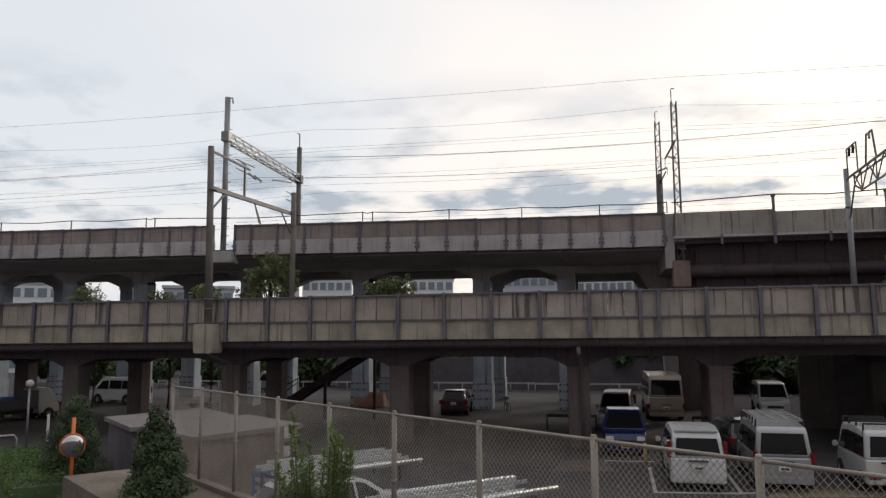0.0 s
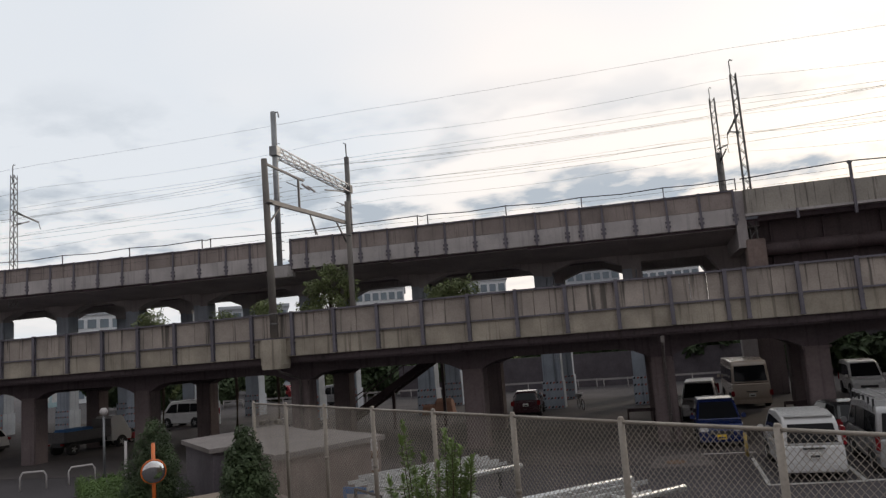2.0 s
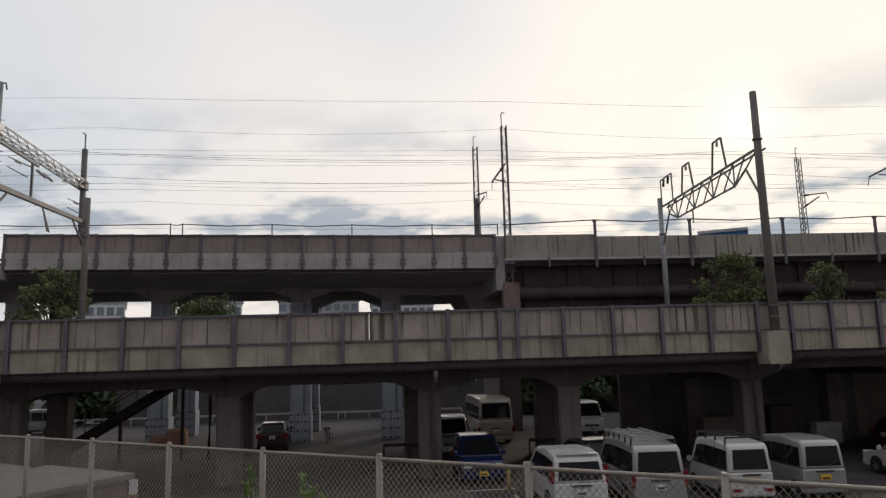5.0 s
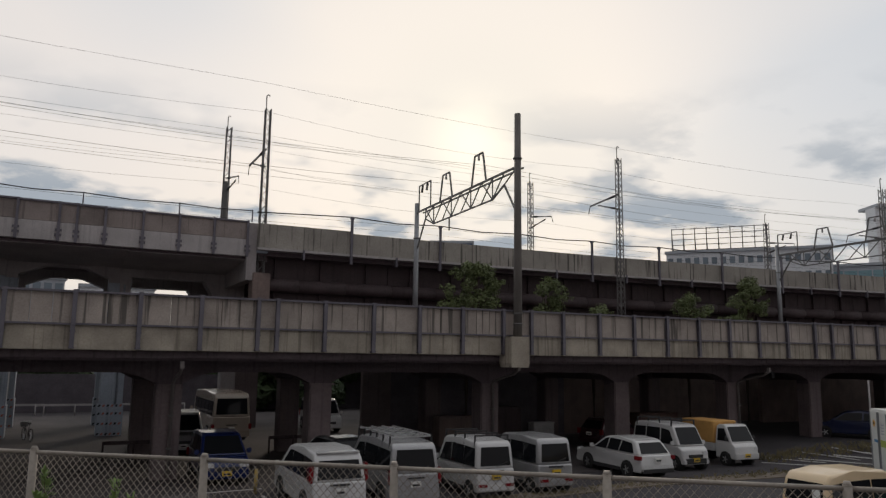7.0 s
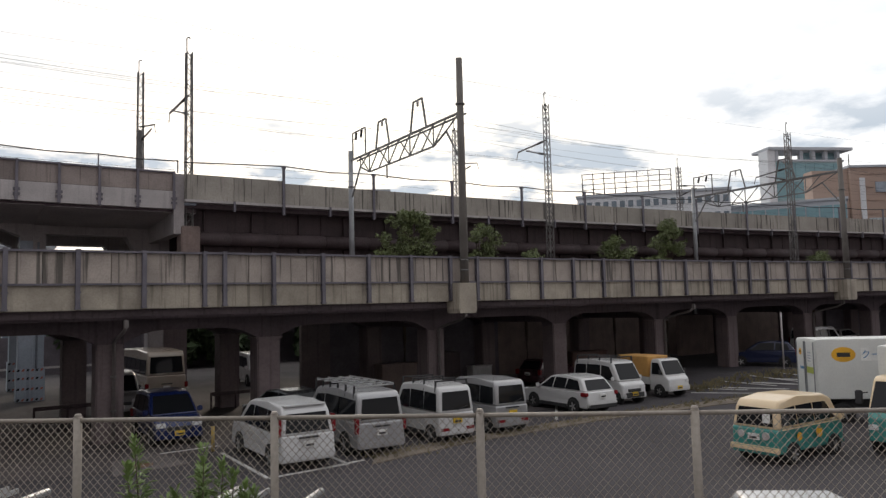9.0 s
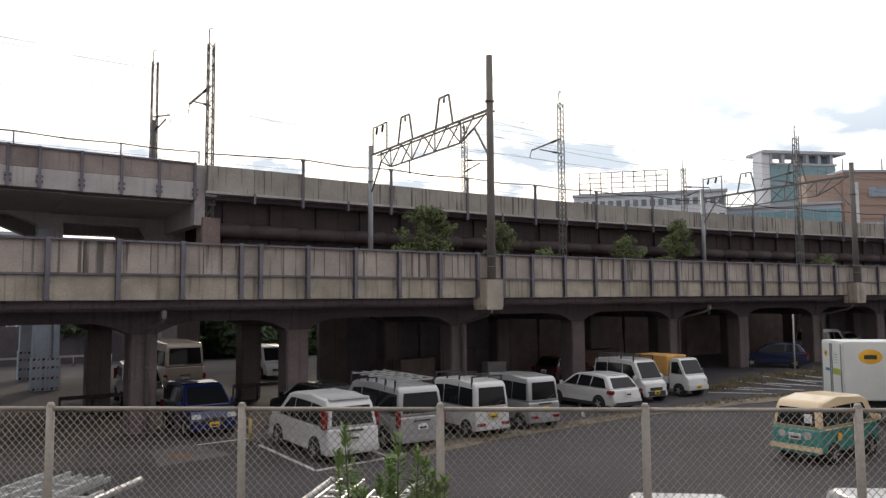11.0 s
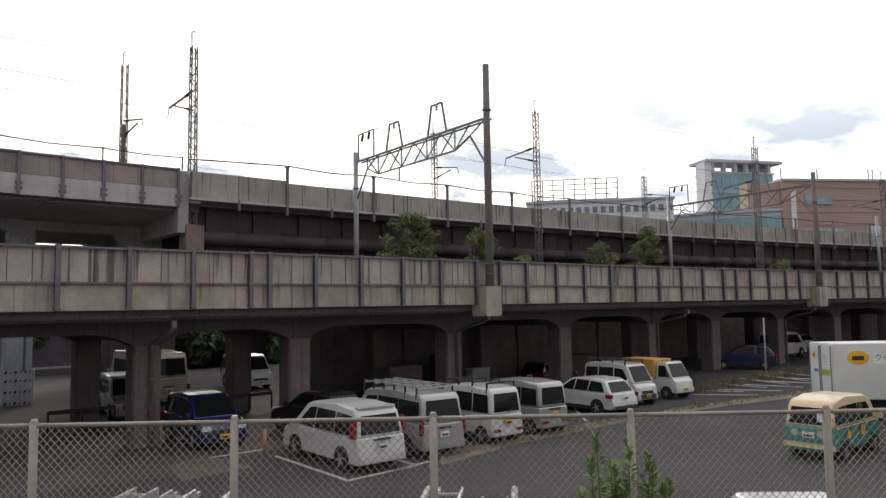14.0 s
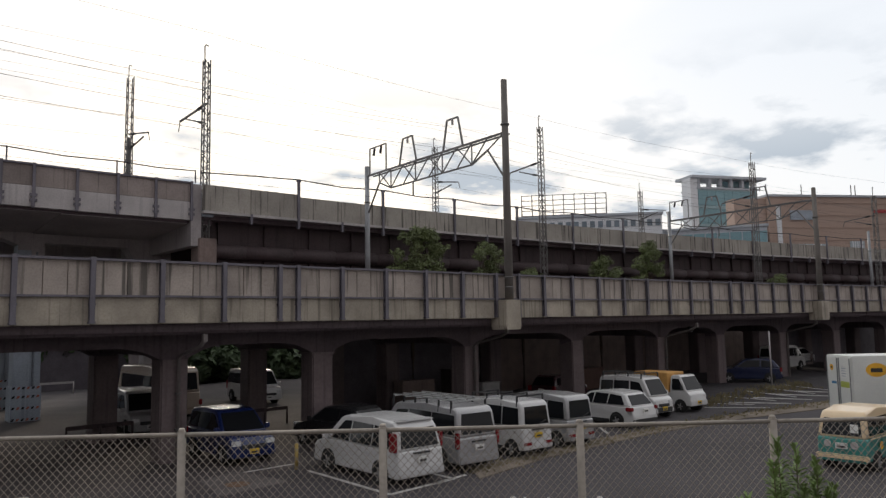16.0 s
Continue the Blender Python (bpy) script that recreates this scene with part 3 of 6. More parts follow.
poleA = line_pole("line_pole", -16.4, -0.28, 5.0, 12.35, 0.18, 0.14, "dark weathered concrete line pole on a viaduct bracket", -0.15)
poleE = line_pole("line_pole", 10.68, -0.28, 5.0, 14.05, 0.19, 0.14, "tall dark concrete line pole on a viaduct bracket")
poleI = line_pole("line_pole", 37.0, -0.28, 5.2, 12.25, 0.19, 0.14, "dark concrete line pole on a viaduct bracket")
poleF = line_pole("line_pole", 10.95, 9.9, 4.5, 12.25, 0.16, 0.13, "grey concrete line pole behind the tracks", mat="galv")
poleH = line_pole("line_pole", 37.4, 10.3, 4.5, 12.1, 0.16, 0.13, "grey concrete line pole behind the tracks", mat="galv")
poleC = line_pole("line_pole", -17.1, 9.6, 4.5, 12.35, 0.17, 0.15, "dark concrete line pole behind the tracks")
poleJ = line_pole("line_pole", 63.5, -0.28, 5.2, 12.0, 0.18, 0.14, "dark concrete line pole on a viaduct bracket")
poleK = line_pole("line_pole", 63.5, 10.0, 4.5, 12.0, 0.16, 0.13, "grey concrete line pole behind the tracks", mat="galv")


def truss_beam(name, p, q, label, drop=1.05):
    """A portal truss between two poles, with hoop-shaped insulator frames on top."""
    p, q = Vector(p) * K, Vector(q) * K
    t = thing(name, label, "portal truss", "portal trusses")
    d = q - p
    n = 10
    lo = [p.lerp(q, i / n) - Vector((0, 0, drop * (1 if 2 <= i <= 8 else 0.15 + 0.4 * min(i, n - i)))) for i in range(n + 1)]
    hi = [p.lerp(q, i / n) for i in range(n + 1)]
    part("top_chord", bar(hi[0], hi[-1], 0.09), "mast", t)
    part("top_chord", bar(hi[0] + Vector((0.35, 0, 0)), hi[-1] + Vector((0.35, 0, 0)), 0.07), "mast", t)
    for a, b in zip(lo[1:-1], lo[2:-1]):
        part("bottom_chord", bar(a, b, 0.07), "mast", t)
    for i in range(1, n):
        part("web", bar(hi[i], lo[i + 1] if i % 2 and i + 1 < n else lo[i], 0.05), "mast", t)
        part("web", bar(lo[i], hi[i + 1] if not i % 2 else hi[i - 1], 0.05), "mast", t)
    part("brace", bar(lo[1], p - Vector((0, 0, 2.1)), 0.07), "mast", t)
    part("brace", bar(lo[-2], q - Vector((0, 0, 2.1)), 0.07), "mast", t)
    for f, h in ((0.325, 1.5), (0.66, 1.4)):
        c = p.lerp(q, f)
        s = d.normalized() * 0.75
        pts = [c - s, c - s * 0.55 + Vector((0, 0, h)), c + s * 0.55 + Vector((0, 0, h)), c + s]
        for a, b in zip(pts, pts[1:]):
            part("hoop", bar(a, b, 0.075), "mast", t)
        part("insulator", tube([c + Vector((0, 0, h)), c + Vector((0, 0, h - 0.3))], 0.06, 8), "band", t)
    # square frame above the far pole
    e, g = p.lerp(q, 0.985), p.lerp(q, 0.84)
    for a, b in ((e, e + Vector((0, 0, 1.5))), (e + Vector((0, 0, 1.5)), g + Vector((0, 0, 1.5))), (g + Vector((0, 0, 1.5)), g)):
        part("end_frame", bar(a, b, 0.06), "mast", t)
    for f in (0.88, 0.94):
        c = p.lerp(q, f) + Vector((0, 0, 1.45))
        part("insulator", tube([c, c + d.normalized() * 0.12 - Vector((0, 0, 0.4))], 0.07, 8), "cable", t)
    c = p.lerp(q, 0.62) - Vector((0, 0, drop))
    part("drop_arm", bar(c, c - Vector((0, 0, 0.7)), 0.06), "mast", t)
    return t


truss_beam("portal_truss", (10.68, 27.5, 11.85), (10.95, 37.5, 11.75), "open steel portal truss over the tracks between two poles")
truss_beam("portal_truss", (37.0, 26.2, 11.5), (37.4, 36.7, 11.4), "open steel portal truss over the tracks between two poles")


def simple_portal():
    t = thing("portal_beam", "dark plain steel portal beam with insulator arms between two poles", "portal beam")
    a, b = Vector((-16.55, 27.45, 10.6)) * K, Vector((-17.25, 37.3, 11.2)) * K
    part("beam", bar(a, b, 0.16, 0.2), "mast", t)
    part("top_arm", bar(a + Vector((0, 0, 1.75)), a.lerp(b, 0.42) + Vector((0, 0, 1.6)), 0.09), "mast", t)
    part("hanger", bar(a.lerp(b, 0.36) + Vector((0, 0, 1.6)), a.lerp(b, 0.36), 0.09), "mast", t)
    for f in (0.0, 1.0):
        e = a.lerp(b, f)
        part("brace", bar(e - Vector((0, 0, 1.2)), a.lerp(b, abs(f - 0.16)), 0.07), "mast", t)
    for f in (0.5, 0.52):
        part("drop_arm", bar(a.lerp(b, 0.48), a.lerp(b, f + 0.05) - Vector((0, 0, 1.1)), 0.05), "mast", t)
    for f in (0.40, 0.47):
        part("insulator", tube([a.lerp(b, f) + Vector((0, 0, 1.4)), a.lerp(b, f + 0.03) + Vector((0.3, 0, 1.1))], 0.06, 8), "band", t)
    part("arm", bar(b + Vector((0, 0, 1.9)), b + Vector((-0.2, -2.2, 1.6)), 0.06), "mast", t)
    return t


simple_portal()


# ---- far viaduct ----
FAR_Y = 40.0


def far_top(x):
    return 10.85 - 0.013 * min(0.0, x + 2)


FAR_POSTS = [2.72 - 1.63 * i for i in range(5)] + [-4.97, -5.69] + [-7.35 - 1.70 * i for i in range(9)] + [-22.0, -23.4, -24.7] + [-26.35 - 1.87 * i for i in range(24)]
FAR_POSTS = sorted(FAR_POSTS)
FAR_PIERS = [-78, -72, -63.3, -54.6, -48.0, -41.3, -35.1, -26.2, -17.45, -8.75, -2.95]  # metres


def far_viaduct():
    v = thing("upper_viaduct", "tall grey concrete railway viaduct with a pale band below its parapet", "viaduct", kind="structure")
    shared = {}
    for i, (a, b) in enumerate(zip(FAR_POSTS, FAR_POSTS[1:])):
        w, mid = round((b - a) * K, 2), (a + b) / 2
        at = pose(mid * K, FAR_Y * K, (far_top(mid) - 10.74) * K)
        if abs(mid + 22.7) < 0.5:
            continue
        if w not in shared:
            shared[w] = (mesh_of(box(-w / 2 + 0.01, w / 2 - 0.01, 0.05, 0.2, 9.86 * K, 10.72 * K, bevel=0.012), "farpanel", "panel"),
                         mesh_of(box(-w / 2 + 0.01, w / 2 - 0.01, -0.02, 0.3, 8.98 * K, 9.84 * K, bevel=0.015), "band", "band_panel"),
                         mesh_of(box(-w / 2, w / 2, -0.03, 0.2, 10.70 * K, 10.78 * K), "steel", "top_rail"))
        for n, me in zip(("panel", "band_panel", "top_rail"), shared[w]):
            part(n, me, None, v, at=at)
    bm = box(-0.06, 0.06, -0.06, 0.02, 8.95 * K, 10.8 * K)
    box(-0.07, 0.07, -0.09, 0.02, 9.0 * K, 9.84 * K, bm)
    for z in (9.2, 9.42):
        box(-0.15, -0.07, -0.10, 0.0, z * K, z * K + 0.12, bm)
        box(0.07, 0.15, -0.10, 0.0, z * K, z * K + 0.12, bm)
    post = mesh_of(bm, "steel", "post")
    for x in FAR_POSTS:
        part("post", post, None, v, at=pose(x * K, FAR_Y * K, (far_top(x) - 10.74) * K))
    # deep deck that overhangs its two rows of piers; beams with splayed ends
    spans = list(zip(FAR_PIERS, FAR_PIERS[1:])) + [(FAR_PIERS[-1], 4.2)]
    for i, (a, b) in enumerate(spans):
        mid, half = (a + b) / 2, (b - a) / 2
        lift = (far_top(mid / K) - 10.74) * K
        part("deck", box(-half, half, 0.31, 15.0, 9.75, 10.3), "beam", v, at=pose(mid, FAR_Y * K, lift))
        out = [(-half, 9.8), (-half, 8.5), (-half + 0.62, 8.5), (-half + 0.62, 8.75), (-half + 1.9, 9.27), (-half + 2.2, 9.30)]
        out += [(-x, z) for x, z in reversed(out)]
        if i == len(spans) - 1:
            out = [(-half, 9.8), (-half, 7.2), (-half + 0.6, 7.2), (-half + 0.6, 8.95), (half - 2.45, 8.95), (half - 1.35, 7.2), (half, 7.2), (half, 9.8)]
        for dy in (5.95, 12.9):
            part("arch_beam", prism(out, 0, 1.0), "farbeam", v, at=pose(mid, FAR_Y * K + dy, lift))
        # sloped underside of the overhang
        wedge = prism([(0.32, 9.76), (5.94, 9.76), (5.94, 9.42), (0.32, 9.73)], -half, half)
        part("overhang", wedge, "farbeam", v, at=pose(mid, FAR_Y * K, lift, 0, 0, 90))
    # steel-jacketed piers with striped guards
    for x in FAR_PIERS:
        for dy in (6.0, 13.0):
            at = pose(x, FAR_Y * K + dy, 0)
            part("jacket", box(-0.62, 0.62, 0, 1.1, 0.9, 9.0 + max(0.0, -0.007 * (x + 8)), bevel=0.05), "jacket", v, "blue grey steel pier jacket", at)
            guard = part("guard", box(-0.68, 0.68, -0.06, 1.16, 0, 1.75), "jacket", v, "pier guard with red and black stripes", at)
            for z in (0.05, 0.62, 1.18, 1.62):
                for j in range(6):
                    part("stripe", prism([(-0.66 + 0.22 * j, z), (-0.55 + 0.22 * j, z), (-0.49 + 0.22 * j, z + 0.12), (-0.60 + 0.22 * j, z + 0.12)], -0.072, -0.05), "stripe_red" if j % 2 else "black", guard)
            if x > -30:
                part("cable_duct", tube([(0.25, -0.05, 1.75), (0.25, -0.05, 8.6)], 0.05, 8), "jacket", v, at=at)
    # end pier, deck end wall
    part("end_wall", box(2.72 * K, 3.2 * K, FAR_Y * K - 0.02, FAR_Y * K + 11, 7.9 * K, 10.8 * K), "farbeam", v)
    part("end_pier", box(3.3, 4.2, 51.25, 52.3, -0.2, 9.85, bevel=0.04), "farbeam", v, "pale concrete end pier")
    part("corbel", box(-23.25 * K, -22.0 * K, FAR_Y * K - 0.5, FAR_Y * K + 0.6, 8.85 * K, 9.55 * K, bevel=0.05), "band", v)
    return v


far_viaduct()


def bridge_y(x):
    lead = 0.6 * max(0.0, 1 - abs(x - 5.6) / 5.0)
    return 39.75 - 0.03 * max(0.0, min(x, 14) - 5) - 0.0021 * max(0.0, x - 12) ** 2 - lead * 0.2


def bridge():
    v = thing("railway_bridge", "long railway bridge with a streaked concrete wall over dark girders", "bridge", kind="structure")
    xs = [3.15, 5.5] + [8.05 + 2.6 * i for i in range(30)]
    for a, b in zip(xs, xs[1:]):
        mid, w = (a + b) / 2, (b - a) * K
        ang = math.degrees(math.atan2(bridge_y(b) - bridge_y(a), b - a))
        at = pose(mid * K, (bridge_y(a) + bridge_y(b)) / 2 * K, 0, 0, 0, ang)
        lift = 0.12 if mid < 7 else 0.0
        part("wall_panel", box(-w / 2 + 0.006, w / 2 - 0.006, 0, 0.18, 9.55 * K, (10.66 + lift) * K, bevel=0.01), "bridgewall", v, at=at)
        part("ledge", box(-w / 2, w / 2, -0.12, 0.5, 9.42 * K, 9.54 * K), "band", v, at=at)
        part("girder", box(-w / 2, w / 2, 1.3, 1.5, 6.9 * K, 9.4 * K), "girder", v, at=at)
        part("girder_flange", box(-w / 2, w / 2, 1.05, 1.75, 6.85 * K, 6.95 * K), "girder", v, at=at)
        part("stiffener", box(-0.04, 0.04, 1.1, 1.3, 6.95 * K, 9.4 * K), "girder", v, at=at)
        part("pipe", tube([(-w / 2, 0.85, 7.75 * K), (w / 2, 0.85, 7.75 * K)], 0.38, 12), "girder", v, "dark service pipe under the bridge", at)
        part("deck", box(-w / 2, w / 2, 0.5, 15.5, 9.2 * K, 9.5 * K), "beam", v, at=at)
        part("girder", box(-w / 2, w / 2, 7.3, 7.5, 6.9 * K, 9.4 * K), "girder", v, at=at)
    for i, x in enumerate(xs[1:]):
        at = pose(x * K, bridge_y(x) * K, 0)
        part("bracket", box(-0.06, 0.06, -0.15, 0.05, 9.05 * K, 9.55 * K), "steel", v, at=at)
        if i % 2:
            part("cable_post", box(-0.07, 0.07, -0.17, -0.05, 9.0 * K, 11.5 * K), "steel", v, at=at)
            part("post_cap", box(-0.11, 0.11, -0.2, -0.02, 11.42 * K, 11.52 * K), "steel", v, at=at)
    pts = []
    for i, x in enumerate(xs):
        if i == 0 or i % 2 == 0:
            pts.append((x * K, (bridge_y(x) - 0.1) * K, 11.53 * K))
            if i + 2 < len(xs):
                x2 = (x + xs[i + 2]) / 2
                pts.append((x2 * K, (bridge_y(x2) - 0.1) * K, 11.42 * K))
    pts[0] = (3.1 * K, 39.8 * K, 11.35 * K)
    part("cable", tube(pts, 0.035, 6), "cable", v, "thick black feeder cable")
    # supports, out of the way behind the wall
    for x in (4.6, 22, 40, 58, 76):
        part("pier", box(-0.8, 0.8, 8.6 if x < 5 else 1.2, 13.5 if x < 5 else 8.5, -0.2, 6.9 * K, bevel=0.06), "pier", v, at=pose(x * K, bridge_y(x) * K, 0))
    return v


bridge()


def far_cable():
    t = thing("feeder_cable", "black feeder cable on thin posts along the upper parapet", "cable")
    xs = [2.9, -0.6, -4.8, -8.9, -13.4, -14.0, -27.4, -28.0, -33.3, -38.5, -44, -50, -56]
    pts = []
    for a, b in zip(xs, xs[1:] + [-62]):
        pts += [(a * K, FAR_Y * K, (far_top(a) + 0.58) * K), ((a + b) / 2 * K, FAR_Y * K, (far_top(a) + 0.52) * K)]
        part("stay", box(-0.03, 0.03, -0.03, 0.03, 0, 0.62 * K), "steel", t, at=pose(a * K, FAR_Y * K + 0.03, far_top(a) * K))
    part("cable", tube(pts, 0.03, 6), "cable", t)


far_cable()


# ---- masts ----
def lattice_mast(x, y, z0, z1, w=0.36, arm=None, solid_to=None, label="slim lattice steel mast with a hooked top"):
    t = thing("lattice_mast", label, "railway mast", "lattice masts", at=pose(x * K, y * K, 0))
    z0, z1 = z0 * K, z1 * K
    for a, b in ((-1, -1), (1, -1), (1, 1), (-1, 1)):
        part("leg", bar((a * w / 2, b * w / 2, z0), (a * w / 2 * 0.8, b * w / 2 * 0.8, z1), 0.055), "mast", t)
    n = int((z1 - z0) / 0.42)
    bm = bmesh.new()
    for i in range(n):
        a, b = z0 + (z1 - z0) * i / n, z0 + (z1 - z0) * (i + 1) / n
        s = 1 if i % 2 else -1
        for sy in (-1, 1):
            bar((s * w / 2 * 0.9, sy * w / 2 * 0.9, a), (-s * w / 2 * 0.9, sy * w / 2 * 0.9, b), 0.032, bm=bm)
            bar((sy * w / 2 * 0.9, s * w / 2 * 0.9, a), (sy * w / 2 * 0.9, -s * w / 2 * 0.9, b), 0.032, bm=bm)
    tagged(part("lacing", bm, "mast", t), kind="stuff")
    if solid_to:
        part("shaft", tube([(0, 0, z0), (0, 0, solid_to * K)], 0.17, 12), "mast", t)
    part("hook", tube([(-0.12, 0, z1 - 0.5), (-0.12, 0, z1 + 0.75), (-0.05, 0, z1 + 0.86), (0.08, 0, z1 + 0.8)], 0.035, 6), "mast", t)
    if arm:
        s, za = arm[0], arm[1] * K
        tip = Vector((s * 0.35, -s * 2.7, za + 0.3))
        part("arm", bar((0, 0, za + 0.7), tip, 0.09), "mast", t)
        part("arm", bar((0, 0, za - 0.35), tip - Vector((0, -s * 0.9, 0.08)), 0.08), "mast", t)
        part("insulator", tube([(s * 0.06, -s * 0.4, za + 0.64), (s * 0.11, -s * 0.85, za + 0.57)], 0.085, 8), "cable", t)
        part("steady_arm", bar(tip, tip + Vector((0, -s * 0.2, -0.55)), 0.04), "mast", t)
        part("insulator", tube([(s * 0.05, -s * 0.35, za - 0.24), (s * 0.1, -s * 0.75, za - 0.12)], 0.075, 8), "cable", t)
    return t


lattice_mast(3.5, 40.35, 7.6, 17.0, arm=(-1, 14.2), label="tall lattice steel mast on a concrete block by the bridge end")
lattice_mast(25.2, 38.3, 6.6, 16.85, arm=(-1, 13.9))
lattice_mast(44.5, 33.6, 6.6, 16.2, arm=(-1, 13.0), w=0.42)
lattice_mast(3.6, 52.0, 9.0, 19.35, w=0.42, arm=(1, 15.2), solid_to=15.6, label="lattice mast with a solid lower shaft behind the parapet")
lattice_mast(27.6, 51.8, 9.0, 18.5, w=0.42, arm=(1, 15.0))
lattice_mast(49.0, 46.8, 9.0, 16.4, w=0.42, arm=(1, 14.0))
lattice_mast(-43.5, 41.0, 9.0, 18.2, w=0.4, arm=(-1, 15.0))
lattice_mast(62, 31, 6.6, 15.0, arm=(-1, 12.6), w=0.42)
part("control_box", box(3.2 * K, 3.75 * K, 39.85 * K, 40.15 * K, 9.3 * K, 10.4 * K, bevel=0.03), "jacket", thing("control_box", "blue grey steel box fixed to a mast", "box"))
bm = box(3.05 * K, 3.95 * K, 39.9 * K, 40.8 * K, 6.9 * K, 8.3 * K, bevel=0.05)
block = new("mast_block", mesh_of(bm, "brownwall"))
tagged(block, "brown concrete block under a lattice mast", "block", kind="structure")
post = thing("mast_beam", "concrete beam that carries the mast block", "beam", kind="structure")
part("beam", box(3.15 * K, 3.85 * K, 40.1 * K, 49.5 * K, 6.35 * K, 6.9 * K), "pier", post)


def box_portal():
    """Tall tube pole and lattice pole joined by a deep lattice beam, over the upper viaduct."""
    t = thing("catenary_portal", "tall grey steel portal with lattice beam over upper viaduct", "portal")
    a, b = Vector((-22.85, 40.2, 0)) * K, Vector((-22.05, 49.5, 0)) * K
    part("tube_pole", tube([a + Vector((0, 0, 9.4 * K)), a + Vector((0, 0, 19.2 * K))], 0.19, 12), "galv", t)
    part("tube_pole", tube([b + Vector((0, 0, 9.0 * K)), b + Vector((0, 0, 18.4 * K))], 0.2, 12), "mast", t)
    part("hook", tube([a + Vector((0, 0, 19.15 * K)), a + Vector((0.35, 0, 19.15 * K)), a + Vector((0.4, 0, 18.8 * K))], 0.05, 6), "galv", t)
    part("hook", tube([b + Vector((0, 0, 18.3 * K)), b + Vector((0, 0, 19.4 * K)), b + Vector((-0.2, 0, 19.5 * K))], 0.05, 6), "mast", t)
    part("collar", box(a.x - 0.28, a.x + 0.28, a.y - 0.28, a.y + 0.28, 16.4 * K, 17.0 * K, bevel=0.03), "galv", t)
    part("collar", box(b.x - 0.28, b.x + 0.28, b.y - 0.28, b.y + 0.28, 15.7 * K, 16.3 * K, bevel=0.03), "mast", t)
    p, q = a + Vector((0, 0, 16.7 * K)), b + Vector((0, 0, 16.0 * K))
    for dz in (-0.28, 0.28):
        for dx in (-0.22, 0.22):
            o = Vector((dx, 0, dz))
            part("chord", bar(p + o, q + o, 0.08), "galv", t)
    bm = bmesh.new()
    for i in range(20):
        u, w = p.lerp(q, i / 20), p.lerp(q, (i + 1) / 20)
        s = 1 if i % 2 else -1
        for dx in (-0.22, 0.22):
            bar(u + Vector((dx, 0, 0.28 * s)), w + Vector((dx, 0, -0.28 * s)), 0.05, bm=bm)
        bar(u + Vector((0.22 * s, 0, -0.28)), w + Vector((-0.22 * s, 0, -0.28)), 0.05, bm=bm)
    tagged(part("lacing", bm, "galv", t), kind="stuff")
    for i in range(14):
        part("step", bar(a + Vector((0.15, 0, (10 + 0.55 * i) * K)), a + Vector((0.4, 0, (10 + 0.55 * i) * K)), 0.035), "galv", t)
    for f, z in ((0.12, 15.0), (0.8, 14.2)):
        c = a.lerp(b, f)
        c.z = z * K
        part("arm", bar(c, c + Vector((0.9, 0.6, -0.5)), 0.05), "mast", t)
        part("arm", bar(c + Vector((0, 0, 0.6)), c + Vector((1.1, 0.6, 0.1)), 0.05), "mast", t)
        part("insulator", tube([c + Vector((0.3, 0.2, 0.42)), c + Vector((0.6, 0.35, 0.25))], 0.07, 8), "band", t)
    return t


box_portal()


# ---- overhead wires ----
def wires():
    near = [(1.2, 11.3, 0.010), (1.2, 12.2, 0.010), (3.6, 12.8, 0.009), (4.2, 9.9, 0.008), (7.2, 12.2, 0.009), (7.4, 10.2, 0.008)]
    for i, (dy, z, r) in enumerate(near):
        t = thing("overhead_wire", "thin dark overhead wire along the tracks", "wire", "overhead wires")
        pts = []
        for j in range(60):
            x = -70 + 2.5 * j
            u = ((x - 10.7) / 26.4) % 1.0
            pts.append((x * K, (near_y(x) + dy) * K, (z - 0.7 * 4 * u * (1 - u) * (0.25 if i > 2 else 0.6)) * K))
        part("strand", tube(pts, r * 0.75, 5), "wire", t)
    far = [(42.3, 14.4, 0.009), (42.3, 15.4, 0.009), (42.5, 16.3, 0.010), (46.8, 14.4, 0.009), (46.8, 15.5, 0.009), (47.2, 17.4, 0.010), (40.4, 16.9, 0.009), (40.2, 18.4, 0.010)]
    for i, (y, z, r) in enumerate(far):
        t = thing("overhead_wire", "thin dark overhead wire above the upper viaduct", "wire", "overhead wires")
        pts = []
        for j in range(70):
            x = -90 + 2.6 * j
            u = ((x - 3.5) / 21.7) % 1.0
            bend = -0.0021 * max(0.0, x - 12) ** 2
            pts.append((x * K, (y + bend) * K, (z - 0.012 * max(0, x) - 0.5 * 4 * u * (1 - u) * (0.2 if i % 3 else 0.8)) * K))
        part("strand", tube(pts, r * 0.75, 5), "wire", t)


wires()


